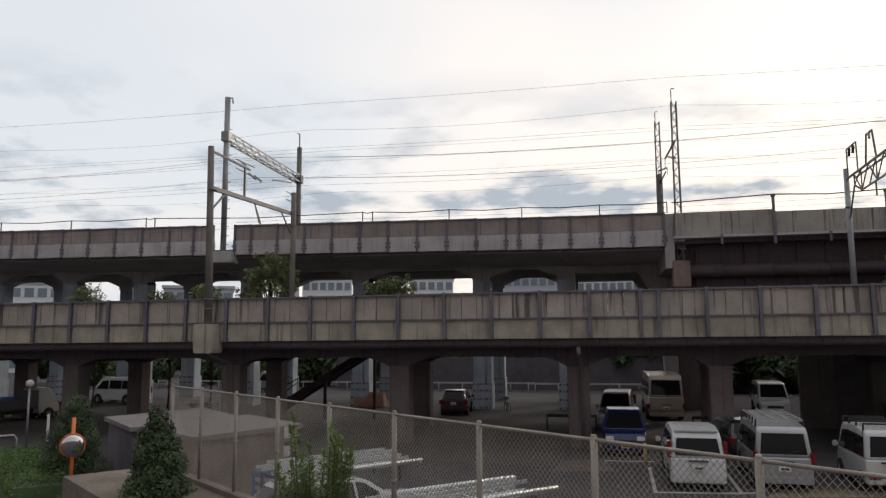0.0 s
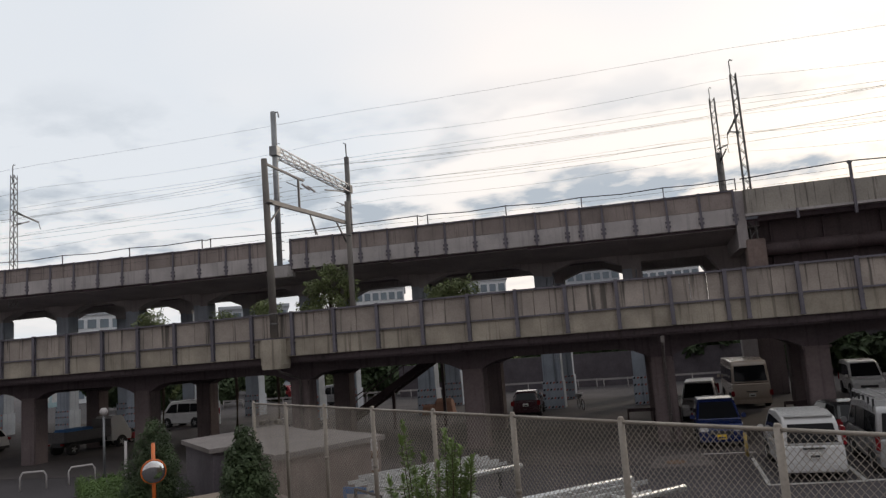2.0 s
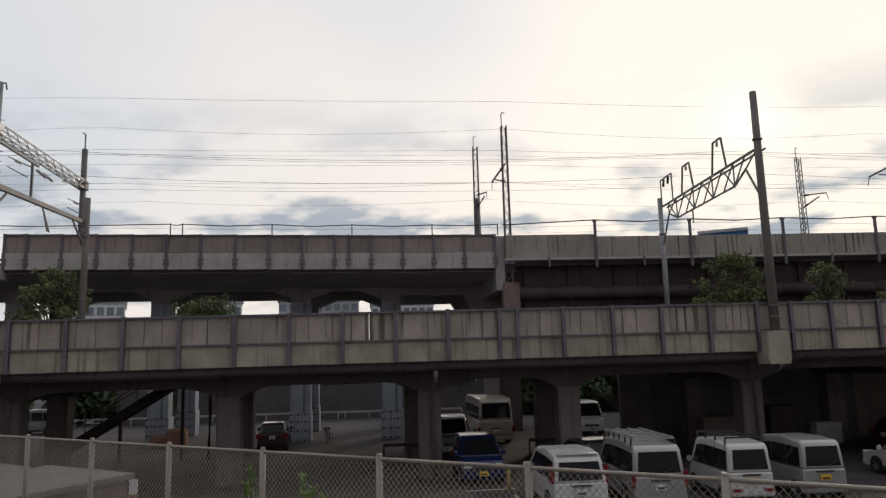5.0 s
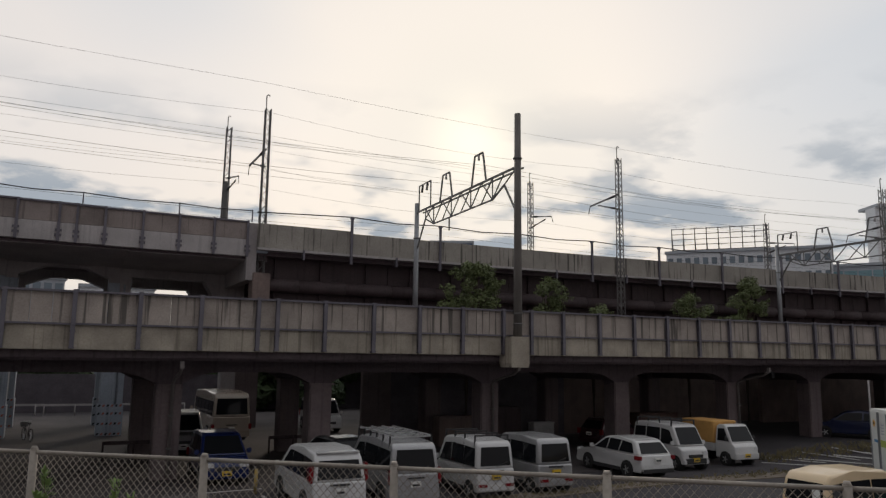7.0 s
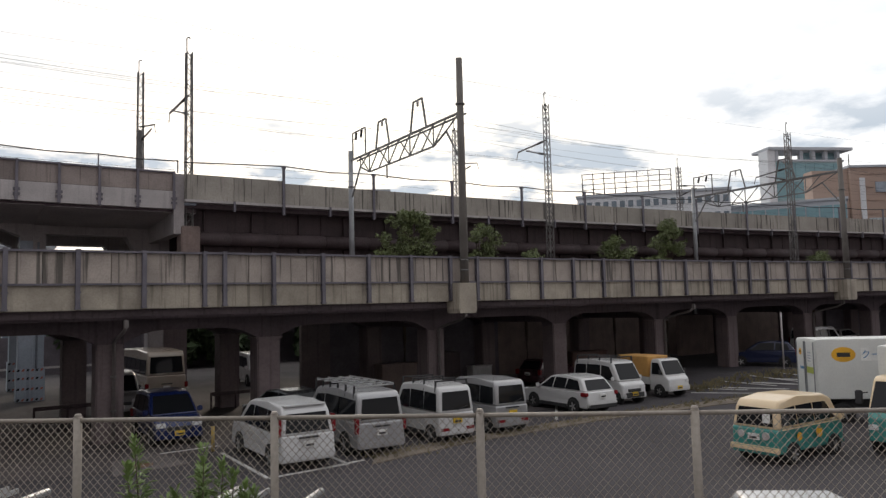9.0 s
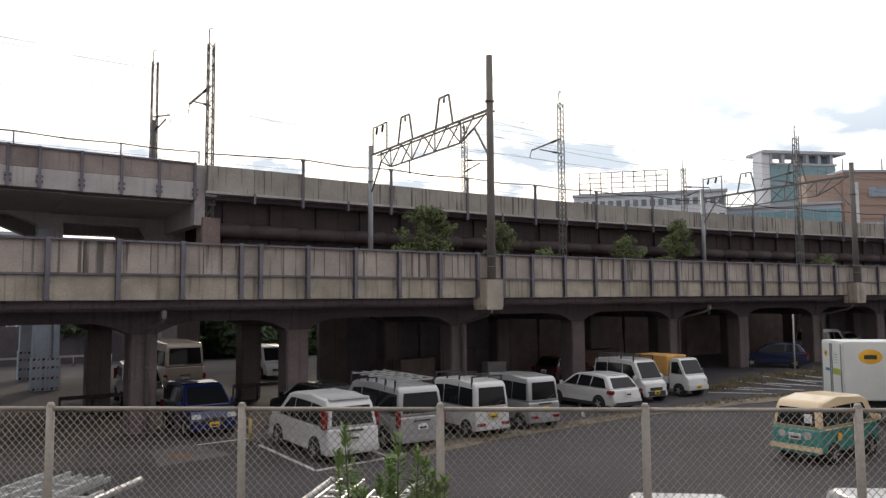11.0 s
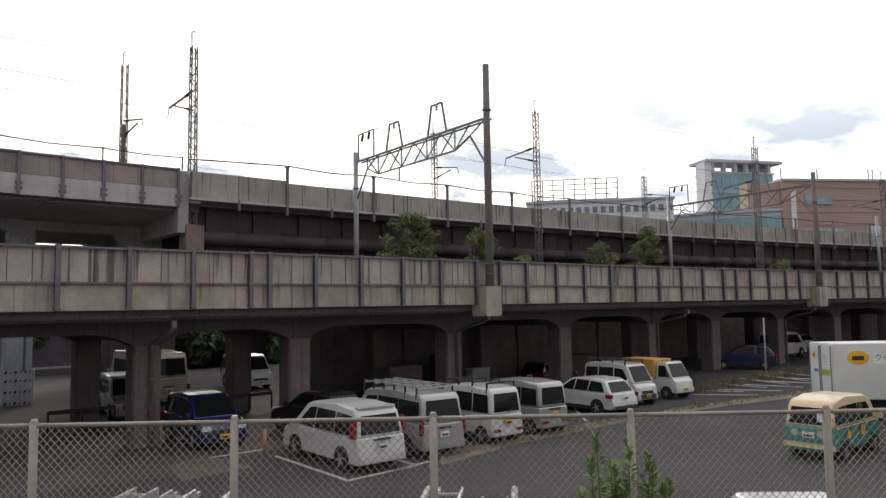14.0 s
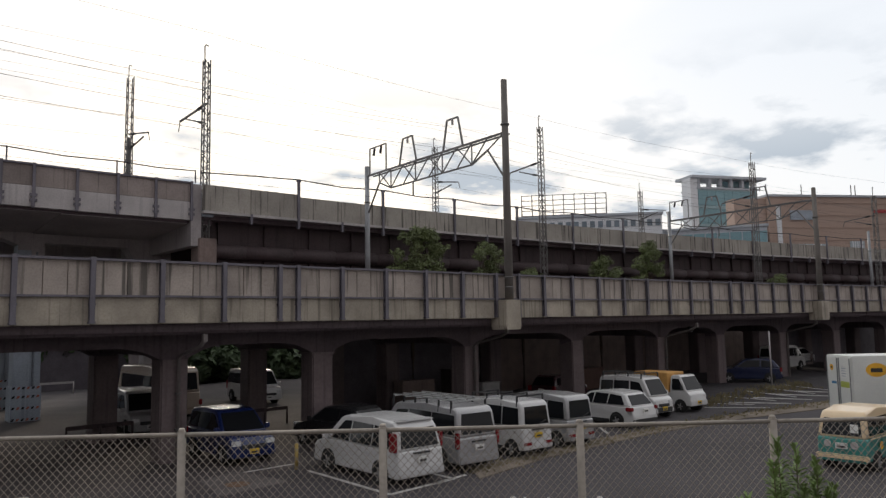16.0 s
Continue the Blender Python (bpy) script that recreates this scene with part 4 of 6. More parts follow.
# ---- vehicles ----
def hull(outline, wide_low, wide_high, z_low, z_high, bm=None, bevel=0.045, length=None):
    """A side outline in y and z, drawn out to both sides, narrowing upwards and a little at the ends."""
    own = bm or bmesh.new()
    reach = max(abs(y) for y, z in outline) if length is None else length

    def half(y, z):
        u = min(1.0, max(0.0, (z - z_low) / (z_high - z_low)))
        return (wide_low + (wide_high - wide_low) * u) / 2 * (1 - 0.07 * abs(y / reach) ** 6)

    a = [own.verts.new((-half(y, z), y, z)) for y, z in outline]
    b = [own.verts.new((half(y, z), y, z)) for y, z in outline]
    fs = [own.faces.new(a), own.faces.new(b[::-1])]
    for i in range(len(a)):
        j = (i + 1) % len(a)
        fs.append(own.faces.new((a[i], a[j], b[j], b[i])))
    if bevel:
        bmesh.ops.bevel(own, geom=list({e for f in fs for e in f.edges}), offset=bevel, segments=4, affect="EDGES", profile=0.5)
        for f in own.faces:
            f.smooth = len(f.verts) == 4 and f.calc_area() < 0.25
    return own


def pane_side(poly, half, side):
    bm = bmesh.new()
    a = [bm.verts.new((side * (half(y, z) + 0.010), y, z)) for y, z in poly]
    b = [bm.verts.new((side * (half(y, z) - 0.02), y, z)) for y, z in poly]
    bm.faces.new(a), bm.faces.new(b[::-1])
    for i in range(len(a)):
        j = (i + 1) % len(a)
        bm.faces.new((a[i], a[j], b[j], b[i]))
    return bm


def pane_end(p, q, half, f0=0.08, f1=0.92, inset=0.1):
    """A pane on the sloped face between two outline points."""
    bm = bmesh.new()
    p, q = Vector((0, *p)), Vector((0, *q))
    d = (q - p).normalized()
    n = Vector((0, -d.z, d.y))
    if n.y * (p.y + q.y) < 0:
        n = -n
    front, rear = [], []
    for f, s in ((f0, -1), (f0, 1), (f1, 1), (f1, -1)):
        c = p.lerp(q, f)
        h = half(c.y, c.z) - inset
        front.append(bm.verts.new(Vector((s * h, c.y, c.z)) + n * 0.012))
        rear.append(bm.verts.new(Vector((s * h, c.y, c.z)) - n * 0.02))
    bm.faces.new(front), bm.faces.new(rear[::-1])
    for i in range(4):
        j = (i + 1) % 4
        bm.faces.new((front[i], front[j], rear[j], rear[i]))
    return bm


def wheel_mesh(r, w):
    bm = bmesh.new()
    prof = [(r * 0.62, -w / 2), (r * 0.9, -w / 2), (r, -w * 0.3), (r, w * 0.3), (r * 0.9, w / 2), (r * 0.62, w / 2)]
    rings = [[bm.verts.new((x, rr * math.cos(2 * math.pi * k / 20), rr * math.sin(2 * math.pi * k / 20))) for k in range(20)] for rr, x in prof]
    for r0, r1 in zip(rings, rings[1:] + rings[:1]):
        for k in range(20):
            bm.faces.new((r0[k], r0[(k + 1) % 20], r1[(k + 1) % 20], r1[k])).smooth = True
    return bm


def rim_mesh(r, w, side):
    bm = bmesh.new()
    tube([(side * -w * 0.3, 0, 0), (side * w * 0.36, 0, 0)], r * 0.64, 18, bm)
    tube([(side * w * 0.36, 0, 0), (side * w * 0.46, 0, 0)], r * 0.2, 10, bm)
    for k in range(5):
        a = 2 * math.pi * k / 5
        bar((side * w * 0.40, 0, 0), (side * w * 0.40, r * 0.6 * math.cos(a), r * 0.6 * math.sin(a)), 0.04, 0.05, bm)
    return bm


def add_wheels(t, ys, r, width, w=0.19):
    for y in ys:
        for s in (-1, 1):
            part("wheel_arch", tube([(s * (width / 2 - 0.25), y, r + 0.02), (s * (width / 2 + 0.006), y, r + 0.02)], r + 0.055, 22), "black", t)
            tyre = part("tyre", wheel_mesh(r, w), "black", t, at=pose(s * (width / 2 - w / 2 + 0.03), y, r))
            part("rim", rim_mesh(r, w, s), "rim", tyre)


CARS = {
    "minivan": dict(w=1.72, top=1.42, belt=1.0, roof=1.83, wr=0.32, wy=(-1.45, 1.38),
        low=[(-2.26, 0.24), (-2.34, 0.50), (-2.28, 1.0), (1.5, 1.02), (2.12, 0.90), (2.30, 0.62), (2.27, 0.24)],
        up=[(-2.27, 0.98), (-2.12, 1.62), (-1.95, 1.80), (-0.9, 1.85), (0.35, 1.83), (0.75, 1.74), (1.62, 1.0)],
        side=[[(-2.0, 1.06), (-1.92, 1.58), (-1.1, 1.64), (-1.05, 1.06)], [(-0.97, 1.06), (-1.0, 1.64), (0.05, 1.66), (0.1, 1.06)], [(0.18, 1.06), (0.13, 1.66), (0.5, 1.64), (1.2, 1.08)]],
        rear=(0, 1), front=(5, 6)),
    "van": dict(w=1.72, top=1.46, belt=1.06, roof=1.97, wr=0.33, wy=(-1.45, 1.35),
        low=[(-2.30, 0.28), (-2.36, 0.5), (-2.34, 1.06), (1.72, 1.06), (2.22, 0.94), (2.36, 0.62), (2.33, 0.28)],
        up=[(-2.33, 1.04), (-2.24, 1.80), (-2.1, 1.95), (-0.6, 1.99), (0.85, 1.97), (1.15, 1.88), (1.86, 1.04)],
        side=[[(-2.15, 1.14), (-2.08, 1.72), (-1.0, 1.75), (-1.0, 1.14)], [(-0.92, 1.14), (-0.92, 1.75), (0.25, 1.76), (0.25, 1.14)], [(0.36, 1.10), (0.36, 1.74), (0.95, 1.70), (1.5, 1.10)]],
        rear=(0, 1), front=(5, 6)),
    "kei": dict(w=1.48, top=1.30, belt=1.0, roof=1.88, wr=0.27, wy=(-1.15, 1.25),
        low=[(-1.66, 0.25), (-1.71, 0.45), (-1.69, 1.0), (1.42, 1.0), (1.64, 0.86), (1.71, 0.5), (1.68, 0.25)],
        up=[(-1.68, 0.98), (-1.60, 1.72), (-1.48, 1.86), (-0.4, 1.90), (0.85, 1.87), (1.05, 1.78), (1.50, 0.98)],
        side=[[(-1.5, 1.06), (-1.45, 1.64), (-0.72, 1.67), (-0.72, 1.06)], [(-0.64, 1.06), (-0.64, 1.67), (0.25, 1.68), (0.25, 1.06)], [(0.34, 1.04), (0.34, 1.67), (0.85, 1.62), (1.2, 1.04)]],
        rear=(0, 1), front=(5, 6)),
    "wagon": dict(w=1.70, top=1.26, belt=0.92, roof=1.48, wr=0.30, wy=(-1.35, 1.28),
        low=[(-2.14, 0.24), (-2.22, 0.5), (-2.12, 0.92), (0.95, 0.92), (1.92, 0.80), (2.20, 0.6), (2.17, 0.24)],
        up=[(-2.10, 0.90), (-1.72, 1.38), (-1.5, 1.49), (-0.6, 1.52), (0.05, 1.49), (0.3, 1.43), (1.10, 0.90)],
        side=[[(-1.75, 0.98), (-1.52, 1.34), (-0.92, 1.40), (-0.86, 0.98)], [(-0.80, 0.98), (-0.84, 1.40), (-0.12, 1.42), (-0.06, 0.98)], [(0.0, 0.98), (-0.04, 1.42), (0.18, 1.38), (0.78, 0.98)]],
        rear=(0, 1), front=(5, 6)),
    "hatch": dict(w=1.68, top=1.24, belt=0.92, roof=1.52, wr=0.29, wy=(-1.2, 1.25),
        low=[(-1.88, 0.24), (-1.95, 0.5), (-1.86, 0.95), (0.85, 0.94), (1.70, 0.80), (1.94, 0.58), (1.92, 0.24)],
        up=[(-1.85, 0.93), (-1.50, 1.42), (-1.3, 1.50), (-0.5, 1.54), (0.05, 1.51), (0.28, 1.45), (1.05, 0.92)],
        side=[[(-1.5, 1.0), (-1.35, 1.36), (-0.75, 1.42), (-0.7, 1.0)], [(-0.63, 1.0), (-0.67, 1.42), (0.12, 1.42), (0.75, 1.0)]],
        rear=(0, 1), front=(5, 6)),
    "tallhatch": dict(w=1.66, top=1.36, belt=1.0, roof=1.72, wr=0.29, wy=(-1.2, 1.22),
        low=[(-1.83, 0.24), (-1.90, 0.5), (-1.86, 1.0), (1.10, 1.0), (1.74, 0.90), (1.90, 0.60), (1.88, 0.24)],
        up=[(-1.85, 0.98), (-1.70, 1.58), (-1.55, 1.69), (-0.5, 1.74), (0.35, 1.71), (0.58, 1.64), (1.28, 0.98)],
        side=[[(-1.62, 1.06), (-1.52, 1.54), (-0.85, 1.58), (-0.85, 1.06)], [(-0.77, 1.06), (-0.77, 1.58), (0.02, 1.60), (0.05, 1.06)], [(0.12, 1.06), (0.09, 1.60), (0.42, 1.56), (0.95, 1.06)]],
        rear=(0, 1), front=(5, 6)),
    "bus": dict(w=2.06, top=1.86, belt=1.35, roof=2.6, wr=0.38, wy=(-1.9, 1.9),
        low=[(-3.40, 0.35), (-3.48, 0.6), (-3.46, 1.35), (3.3, 1.35), (3.45, 1.1), (3.48, 0.6), (3.42, 0.35)],
        up=[(-3.45, 1.33), (-3.34, 2.35), (-3.15, 2.56), (-0.6, 2.62), (2.7, 2.58), (3.0, 2.45), (3.34, 1.33)],
        side=[[(-3.1 + 1.15 * i, 1.42), (-3.1 + 1.15 * i, 2.15), (-2.05 + 1.15 * i, 2.15), (-2.05 + 1.15 * i, 1.42)] for i in range(5)],
        rear=(0, 1), front=(5, 6)),
    "retro": dict(w=1.48, top=1.24, belt=0.98, roof=1.80, wr=0.26, wy=(-1.0, 1.1),
        low=[(-1.62, 0.30), (-1.68, 0.55), (-1.66, 0.98), (1.62, 0.98), (1.70, 0.6), (1.64, 0.30)],
        up=[(-1.66, 0.96), (-1.55, 1.55), (-1.40, 1.72), (-0.5, 1.80), (0.8, 1.77), (1.2, 1.62), (1.60, 0.96)],
        side=[[(-1.45, 1.06), (-1.38, 1.5), (-0.75, 1.55), (-0.75, 1.06)], [(-0.66, 1.06), (-0.66, 1.55), (0.1, 1.56), (0.1, 1.06)], [(0.19, 1.06), (0.19, 1.56), (0.8, 1.54), (1.2, 1.06)]],
        rear=(0, 1), front=(5, 6)),
}


def vehicle(kind, name, label, at, low_mat, up_mat=None, plate="plate_white", category="car", rack=0, group="parked cars", lift_gate=True):
    s = CARS[kind]
    t = thing(name, label, category, group, at=at)
    reach = max(abs(y) for y, z in s["low"])

    def half(y, z):
        u = min(1.0, max(0.0, (z - s["belt"]) / (s["roof"] - s["belt"])))
        return (s["w"] + (s["top"] - s["w"]) * u) / 2 * (1 - 0.07 * abs(y / reach) ** 6)

    part("lower_body", hull(s["low"], s["w"], s["w"], 0, 1, length=reach, bevel=0.065), low_mat, t)
    part("cabin", hull(s["up"], s["w"], s["top"], s["belt"], s["roof"], length=reach, bevel=0.085), up_mat or low_mat, t)
    for poly in s["side"]:
        for side in (-1, 1):
            part("side_window", pane_side(poly, half, side), "glass", t)
    part("rear_window", pane_end(s["up"][s["rear"][0]], s["up"][s["rear"][1]], half, 0.14, 0.95, 0.13), "glass", t)
    part("windscreen", pane_end(s["up"][s["front"][0]], s["up"][s["front"][1]], half, 0.05, 0.9, 0.1), "glass", t)
    add_wheels(t, s["wy"], s["wr"], s["w"])
    y0, y1 = min(y for y, z in s["low"]), max(y for y, z in s["low"])
    w = s["w"] / 2 * 0.93
    tall = kind in ("minivan", "van", "kei", "bus", "tallhatch")
    for side in (-1, 1):
        z0, z1, deep = {"minivan": (0.98, 1.50, 0.26), "van": (0.74, 1.22, 0.14), "kei": (0.40, 0.52, 0.06), "wagon": (0.74, 0.90, 0.30), "retro": (0.36, 0.46, 0.05)}.get(kind, (0.70, 0.98, 0.14))
        half_w = 0.17 if kind in ("kei", "retro") else 0.06 if kind in ("minivan", "van") else 0.10
        at_x = side * (w - (0.20 if kind in ("kei", "retro") else -0.025 if kind in ("minivan", "wagon") else 0.0))
        y_in = y0 + (0.13 if kind == "minivan" else 0.04 if kind == "wagon" else 0.0)
        part("tail_light", box(at_x - half_w, at_x + half_w, (y0 - 0.055 if kind in ("kei", "retro") else y_in - 0.01), y_in + deep, z0, z1, bevel=0.025), "tail", t)
        part("headlight", box(side * (w - 0.17) - 0.16, side * (w - 0.17) + 0.16, y1 - 0.17, y1 - 0.0, 0.62, 0.80, bevel=0.03), "lens", t)
        ym = s["up"][s["front"][1]][0] - 0.28
        part("wing_mirror", box(side * (s["w"] / 2 + 0.10) - 0.09, side * (s["w"] / 2 + 0.10) + 0.09, ym - 0.05, ym + 0.06, s["belt"] + 0.02, s["belt"] + 0.2, bevel=0.03), up_mat or low_mat, t)
        for poly in s["side"][1:]:
            part("door_handle", box(side * (s["w"] / 2 + 0.012) - 0.014, side * (s["w"] / 2 + 0.012) + 0.014, poly[0][0] + 0.06, poly[0][0] + 0.22, s["belt"] - 0.14, s["belt"] - 0.10), low_mat, t)
    part("rear_bumper", box(-w, w, y0 - 0.045, y0 + 0.06, 0.28, 0.52, bevel=0.04), low_mat, t)
    part("front_bumper", box(-w, w, y1 - 0.06, y1 + 0.045, 0.26, 0.48, bevel=0.04), low_mat, t)
    part("grille", box(-w * 0.55, w * 0.55, y1 - 0.05, y1 + 0.02, 0.52, 0.66, bevel=0.015), "plastic", t)
    for y, out in ((y0, -1), (y1, 1)):
        zp = 0.66 if out < 0 else 0.36
        p = part("number_plate", box(-0.165, 0.165, min(y, y + out * 0.055), max(y, y + out * 0.055), zp, zp + 0.165), plate, t)
        part("plate_bar", box(-0.12, 0.12, min(y + out * 0.05, y + out * 0.059), max(y + out * 0.05, y + out * 0.059), zp + 0.03, zp + 0.09), "plastic", p)
    if kind in ("kei", "wagon"):
        for side in (-1, 1):
            part("sill", box(side * s["w"] / 2 - 0.02, side * s["w"] / 2 + 0.008, s["wy"][0] + 0.4, s["wy"][1] - 0.4, 0.22, 0.36), "plastic", t, "dark plastic sill")
    if kind == "wagon":
        part("bumper_skirt", box(-w * 0.98, w * 0.98, y0 - 0.05, y0 + 0.1, 0.25, 0.44, bevel=0.03), "plastic", t, "dark plastic bumper skirt")
    if kind == "kei":
        part("lower_grille", box(-w * 0.8, w * 0.8, y1 - 0.02, y1 + 0.05, 0.28, 0.5, bevel=0.02), "plastic", t)
    if lift_gate and tall:
        part("gate_handle", box(-0.28, 0.28, y0 - 0.025, y0 + 0.05, 0.9, 0.95), "plastic", t)
        part("wiper", bar((0.02, y0 - 0.01, s["belt"] + 0.08), (0.42, y0 + 0.02, s["belt"] + 0.2), 0.025), "plastic", t)
    if kind in ("minivan", "wagon", "hatch"):
        part("gate_spoiler", box(-s["top"] / 2 * 0.92, s["top"] / 2 * 0.92, s["up"][2][0] - 0.12, s["up"][2][0] + 0.12, s["roof"] - 0.06, s["roof"] - 0.01, bevel=0.02), low_mat, t)
    # roof rack
    top = s["roof"] + 0.02
    for i in range(rack):
        y = -reach * 0.8 + (reach * 1.35) * i / max(1, rack - 1)
        part("rack_bar", bar((-s["top"] / 2 + 0.05, y, top + 0.13), (s["top"] / 2 - 0.05, y, top + 0.13), 0.045), "alu" if rack > 4 else "plastic", t)
        for side in (-1, 1):
            part("rack_foot", bar((side * (s["top"] / 2 - 0.02), y, top - 0.22), (side * (s["top"] / 2 - 0.04), y, top + 0.15), 0.05), "plastic", t)
    if rack > 4:
        for x in (-0.6, -0.2, 0.2, 0.6):
            part("rack_rail", bar((x, -reach * 0.85, top + 0.17), (x, reach * 0.6, top + 0.17), 0.04), "alu", t)
    return t


def at_site(x, y, turn=0.0):
    return pose(x * K, y * K, ground_at(x * K, y * K) + (0.014 if y > 26 and x < 22 else 0.0), 0, 0, turn)


vehicle("minivan", "minivan", "white minivan parked inside painted lines", at_site(1.78, 24.2, -1), "white", category="minivan")
vehicle("van", "work_van", "silver-white work van with an aluminium roof rack", at_site(4.15, 24.5, -3), "silver", rack=6, category="van")
vehicle("kei", "small_van", "small white van with black roof bars", at_site(6.9, 24.2, -3), "white", plate="plate_yellow", rack=4, category="van")
vehicle("kei", "small_van", "small silver van beside other vans", at_site(9.15, 24.3, -3), "silver", plate="plate_yellow", category="van")
vehicle("wagon", "station_wagon", "white station wagon with dark lower sills", at_site(14.3, 25.75, -3), "white", category="car")
vehicle("kei", "small_van", "white van facing out with roof bars", at_site(17.2, 26.3, 176), "white", plate="plate_yellow", rack=4, category="van")
vehicle("tallhatch", "compact_car", "deep blue compact car under the viaduct", at_site(-0.03, 29.65, 180), "blue", plate="plate_yellow", category="car")
vehicle("minivan", "minivan", "silver minivan deep under the viaduct", at_site(-0.05, 38.1, 174), "silver", category="minivan")
vehicle("bus", "minibus", "beige minibus with dusty windows under the viaduct", at_site(2.45, 43.2, 0), "beige", category="minibus")
vehicle("van", "delivery_van", "white van parked behind the viaduct piers", at_site(8.5, 45.2, 176), "white", category="van")
vehicle("hatch", "compact_car", "dark wine-red compact car beyond the viaduct", at_site(-9.05, 42.8, 4), "wine", category="car")
vehicle("hatch", "compact_car", "bright red car in the far car park", at_site(-39.5, 70.5, 80), "red", category="car")
vehicle("hatch", "compact_car", "navy blue hatchback parked beside a pier", at_site(32.1, 28.6, 32), "navy", category="car")
vehicle("van", "van", "white van behind the viaduct", at_site(43, 31.5, -90), "white", category="van")
vehicle("hatch", "compact_car", "black car tucked behind the work van", at_site(3.9, 29.2, 10), "darkcar", category="car")
vehicle("hatch", "compact_car", "dark red car behind the station wagon", at_site(19.7, 32.7, -80), "wine", category="car")
vehicle("wagon", "parked_car", "white car in shade beyond the viaduct", at_site(-40.5, 35.5, 80), "white", category="car")
vehicle("hatch", "parked_car", "dark car in shade beyond the viaduct", at_site(-34.2, 27.2, 70), "darkcar", category="car")
vehicle("van", "parked_van", "white van beyond the viaduct", at_site(-33.5, 46, 80), "white", category="van")
vehicle("kei", "parked_van", "silver van beyond the viaduct", at_site(-27.5, 58, 80), "silver", category="van")
vehicle("wagon", "parked_car", "white car in the far car park", at_site(-24.0, 71, 85), "white", category="car")
vehicle("van", "parked_van", "white van far along the street", at_site(34.5, 44, -80), "white", category="van")
vehicle("hatch", "parked_car", "dark car beyond the last arches", at_site(38, 40.5, -75), "darkcar", category="car")
vehicle("wagon", "parked_car", "silver car beyond the last arches", at_site(50, 33.5, -85), "silver", category="car")

retro = vehicle("retro", "retro_van", "small teal and cream van with retro front", at_site(12.35, 15.35, -90), "teal", "cream", category="van", lift_gate=False)
part("bumper", box(-0.74, 0.74, -1.75, -1.62, 0.34, 0.50, bevel=0.03), "cream", retro)
part("sticker", box(-0.10, 0.12, -1.685, -1.672, 1.12, 1.38), "plate_white", retro, "white paper sticker on the rear window", pose(0.35, 0.045, 0))
part("badge", tube([(0.35, -1.70, 0.78), (0.35, -1.66, 0.78)], 0.11, 16), "band", retro)
part("badge", tube([(-0.4, -1.70, 0.78), (-0.4, -1.66, 0.78)], 0.10, 16), "band", retro)
for s in (-1, 1):
    part("flower_patch", tube([(s * 0.74, 0.3, 0.75), (s * 0.752, 0.3, 0.75)], 0.16, 12), "logo", retro)
    part("flower_patch", tube([(s * 0.74, -0.7, 0.72), (s * 0.752, -0.7, 0.72)], 0.12, 12), "logo", retro)
    part("trim_line", box(s * 0.742 - 0.008, s * 0.742 + 0.008, -1.5, 1.5, 0.95, 0.99), "cream", retro)


def small_truck():
    t = thing("small_truck", "small white truck with an orange canvas box", "truck", at=at_site(20.1, 26.4, 177))
    cab = hull([(0.55, 0.3), (0.55, 1.0), (1.5, 1.0), (1.66, 0.85), (1.7, 0.5), (1.66, 0.3)], 1.46, 1.46, 0, 1, length=1.7)
    part("cab_lower", cab, "white", t)
    up = [(0.55, 0.98), (0.58, 1.68), (0.70, 1.78), (1.0, 1.78), (1.12, 1.72), (1.52, 0.98)]
    part("cab", hull(up, 1.46, 1.28, 1.0, 1.78, length=1.7), "white", t)

    def half(y, z):
        return (1.46 - 0.18 * min(1, max(0, (z - 1.0) / 0.78))) / 2
    part("windscreen", pane_end(up[4], up[5], half, 0.06, 0.9, 0.08), "glass", t)
    for s in (-1, 1):
        part("side_window", pane_side([(0.68, 1.06), (0.68, 1.6), (1.05, 1.6), (1.34, 1.06)], half, s), "glass", t)
        part("headlight", box(s * 0.56 - 0.12, s * 0.56 + 0.12, 1.58, 1.70, 0.66, 0.82, bevel=0.03), "lens", t)
        part("wing_mirror", box(s * 0.82 - 0.07, s * 0.82 + 0.07, 1.25, 1.33, 1.1, 1.3, bevel=0.02), "plastic", t)
    part("bed", box(-0.72, 0.72, -1.7, 0.5, 0.55, 0.9, bevel=0.02), "white", t)
    part("canvas_box", hull([(-1.68, 0.9), (-1.68, 1.88), (0.45, 1.88), (0.45, 0.9)], 1.44, 1.40, 0.9, 1.9, bevel=0.06), "orange", t, "orange canvas cover")
    part("bumper", box(-0.7, 0.7, 1.62, 1.74, 0.3, 0.55, bevel=0.03), "white", t)
    p = part("number_plate", box(-0.165, 0.165, 1.74, 1.75, 0.38, 0.54), "plate_yellow", t)
    part("plate_bar", box(-0.12, 0.12, 1.75, 1.754, 0.41, 0.47), "plastic", p)
    add_wheels(t, (-1.0, 1.12), 0.27, 1.46)
    return t


small_truck()


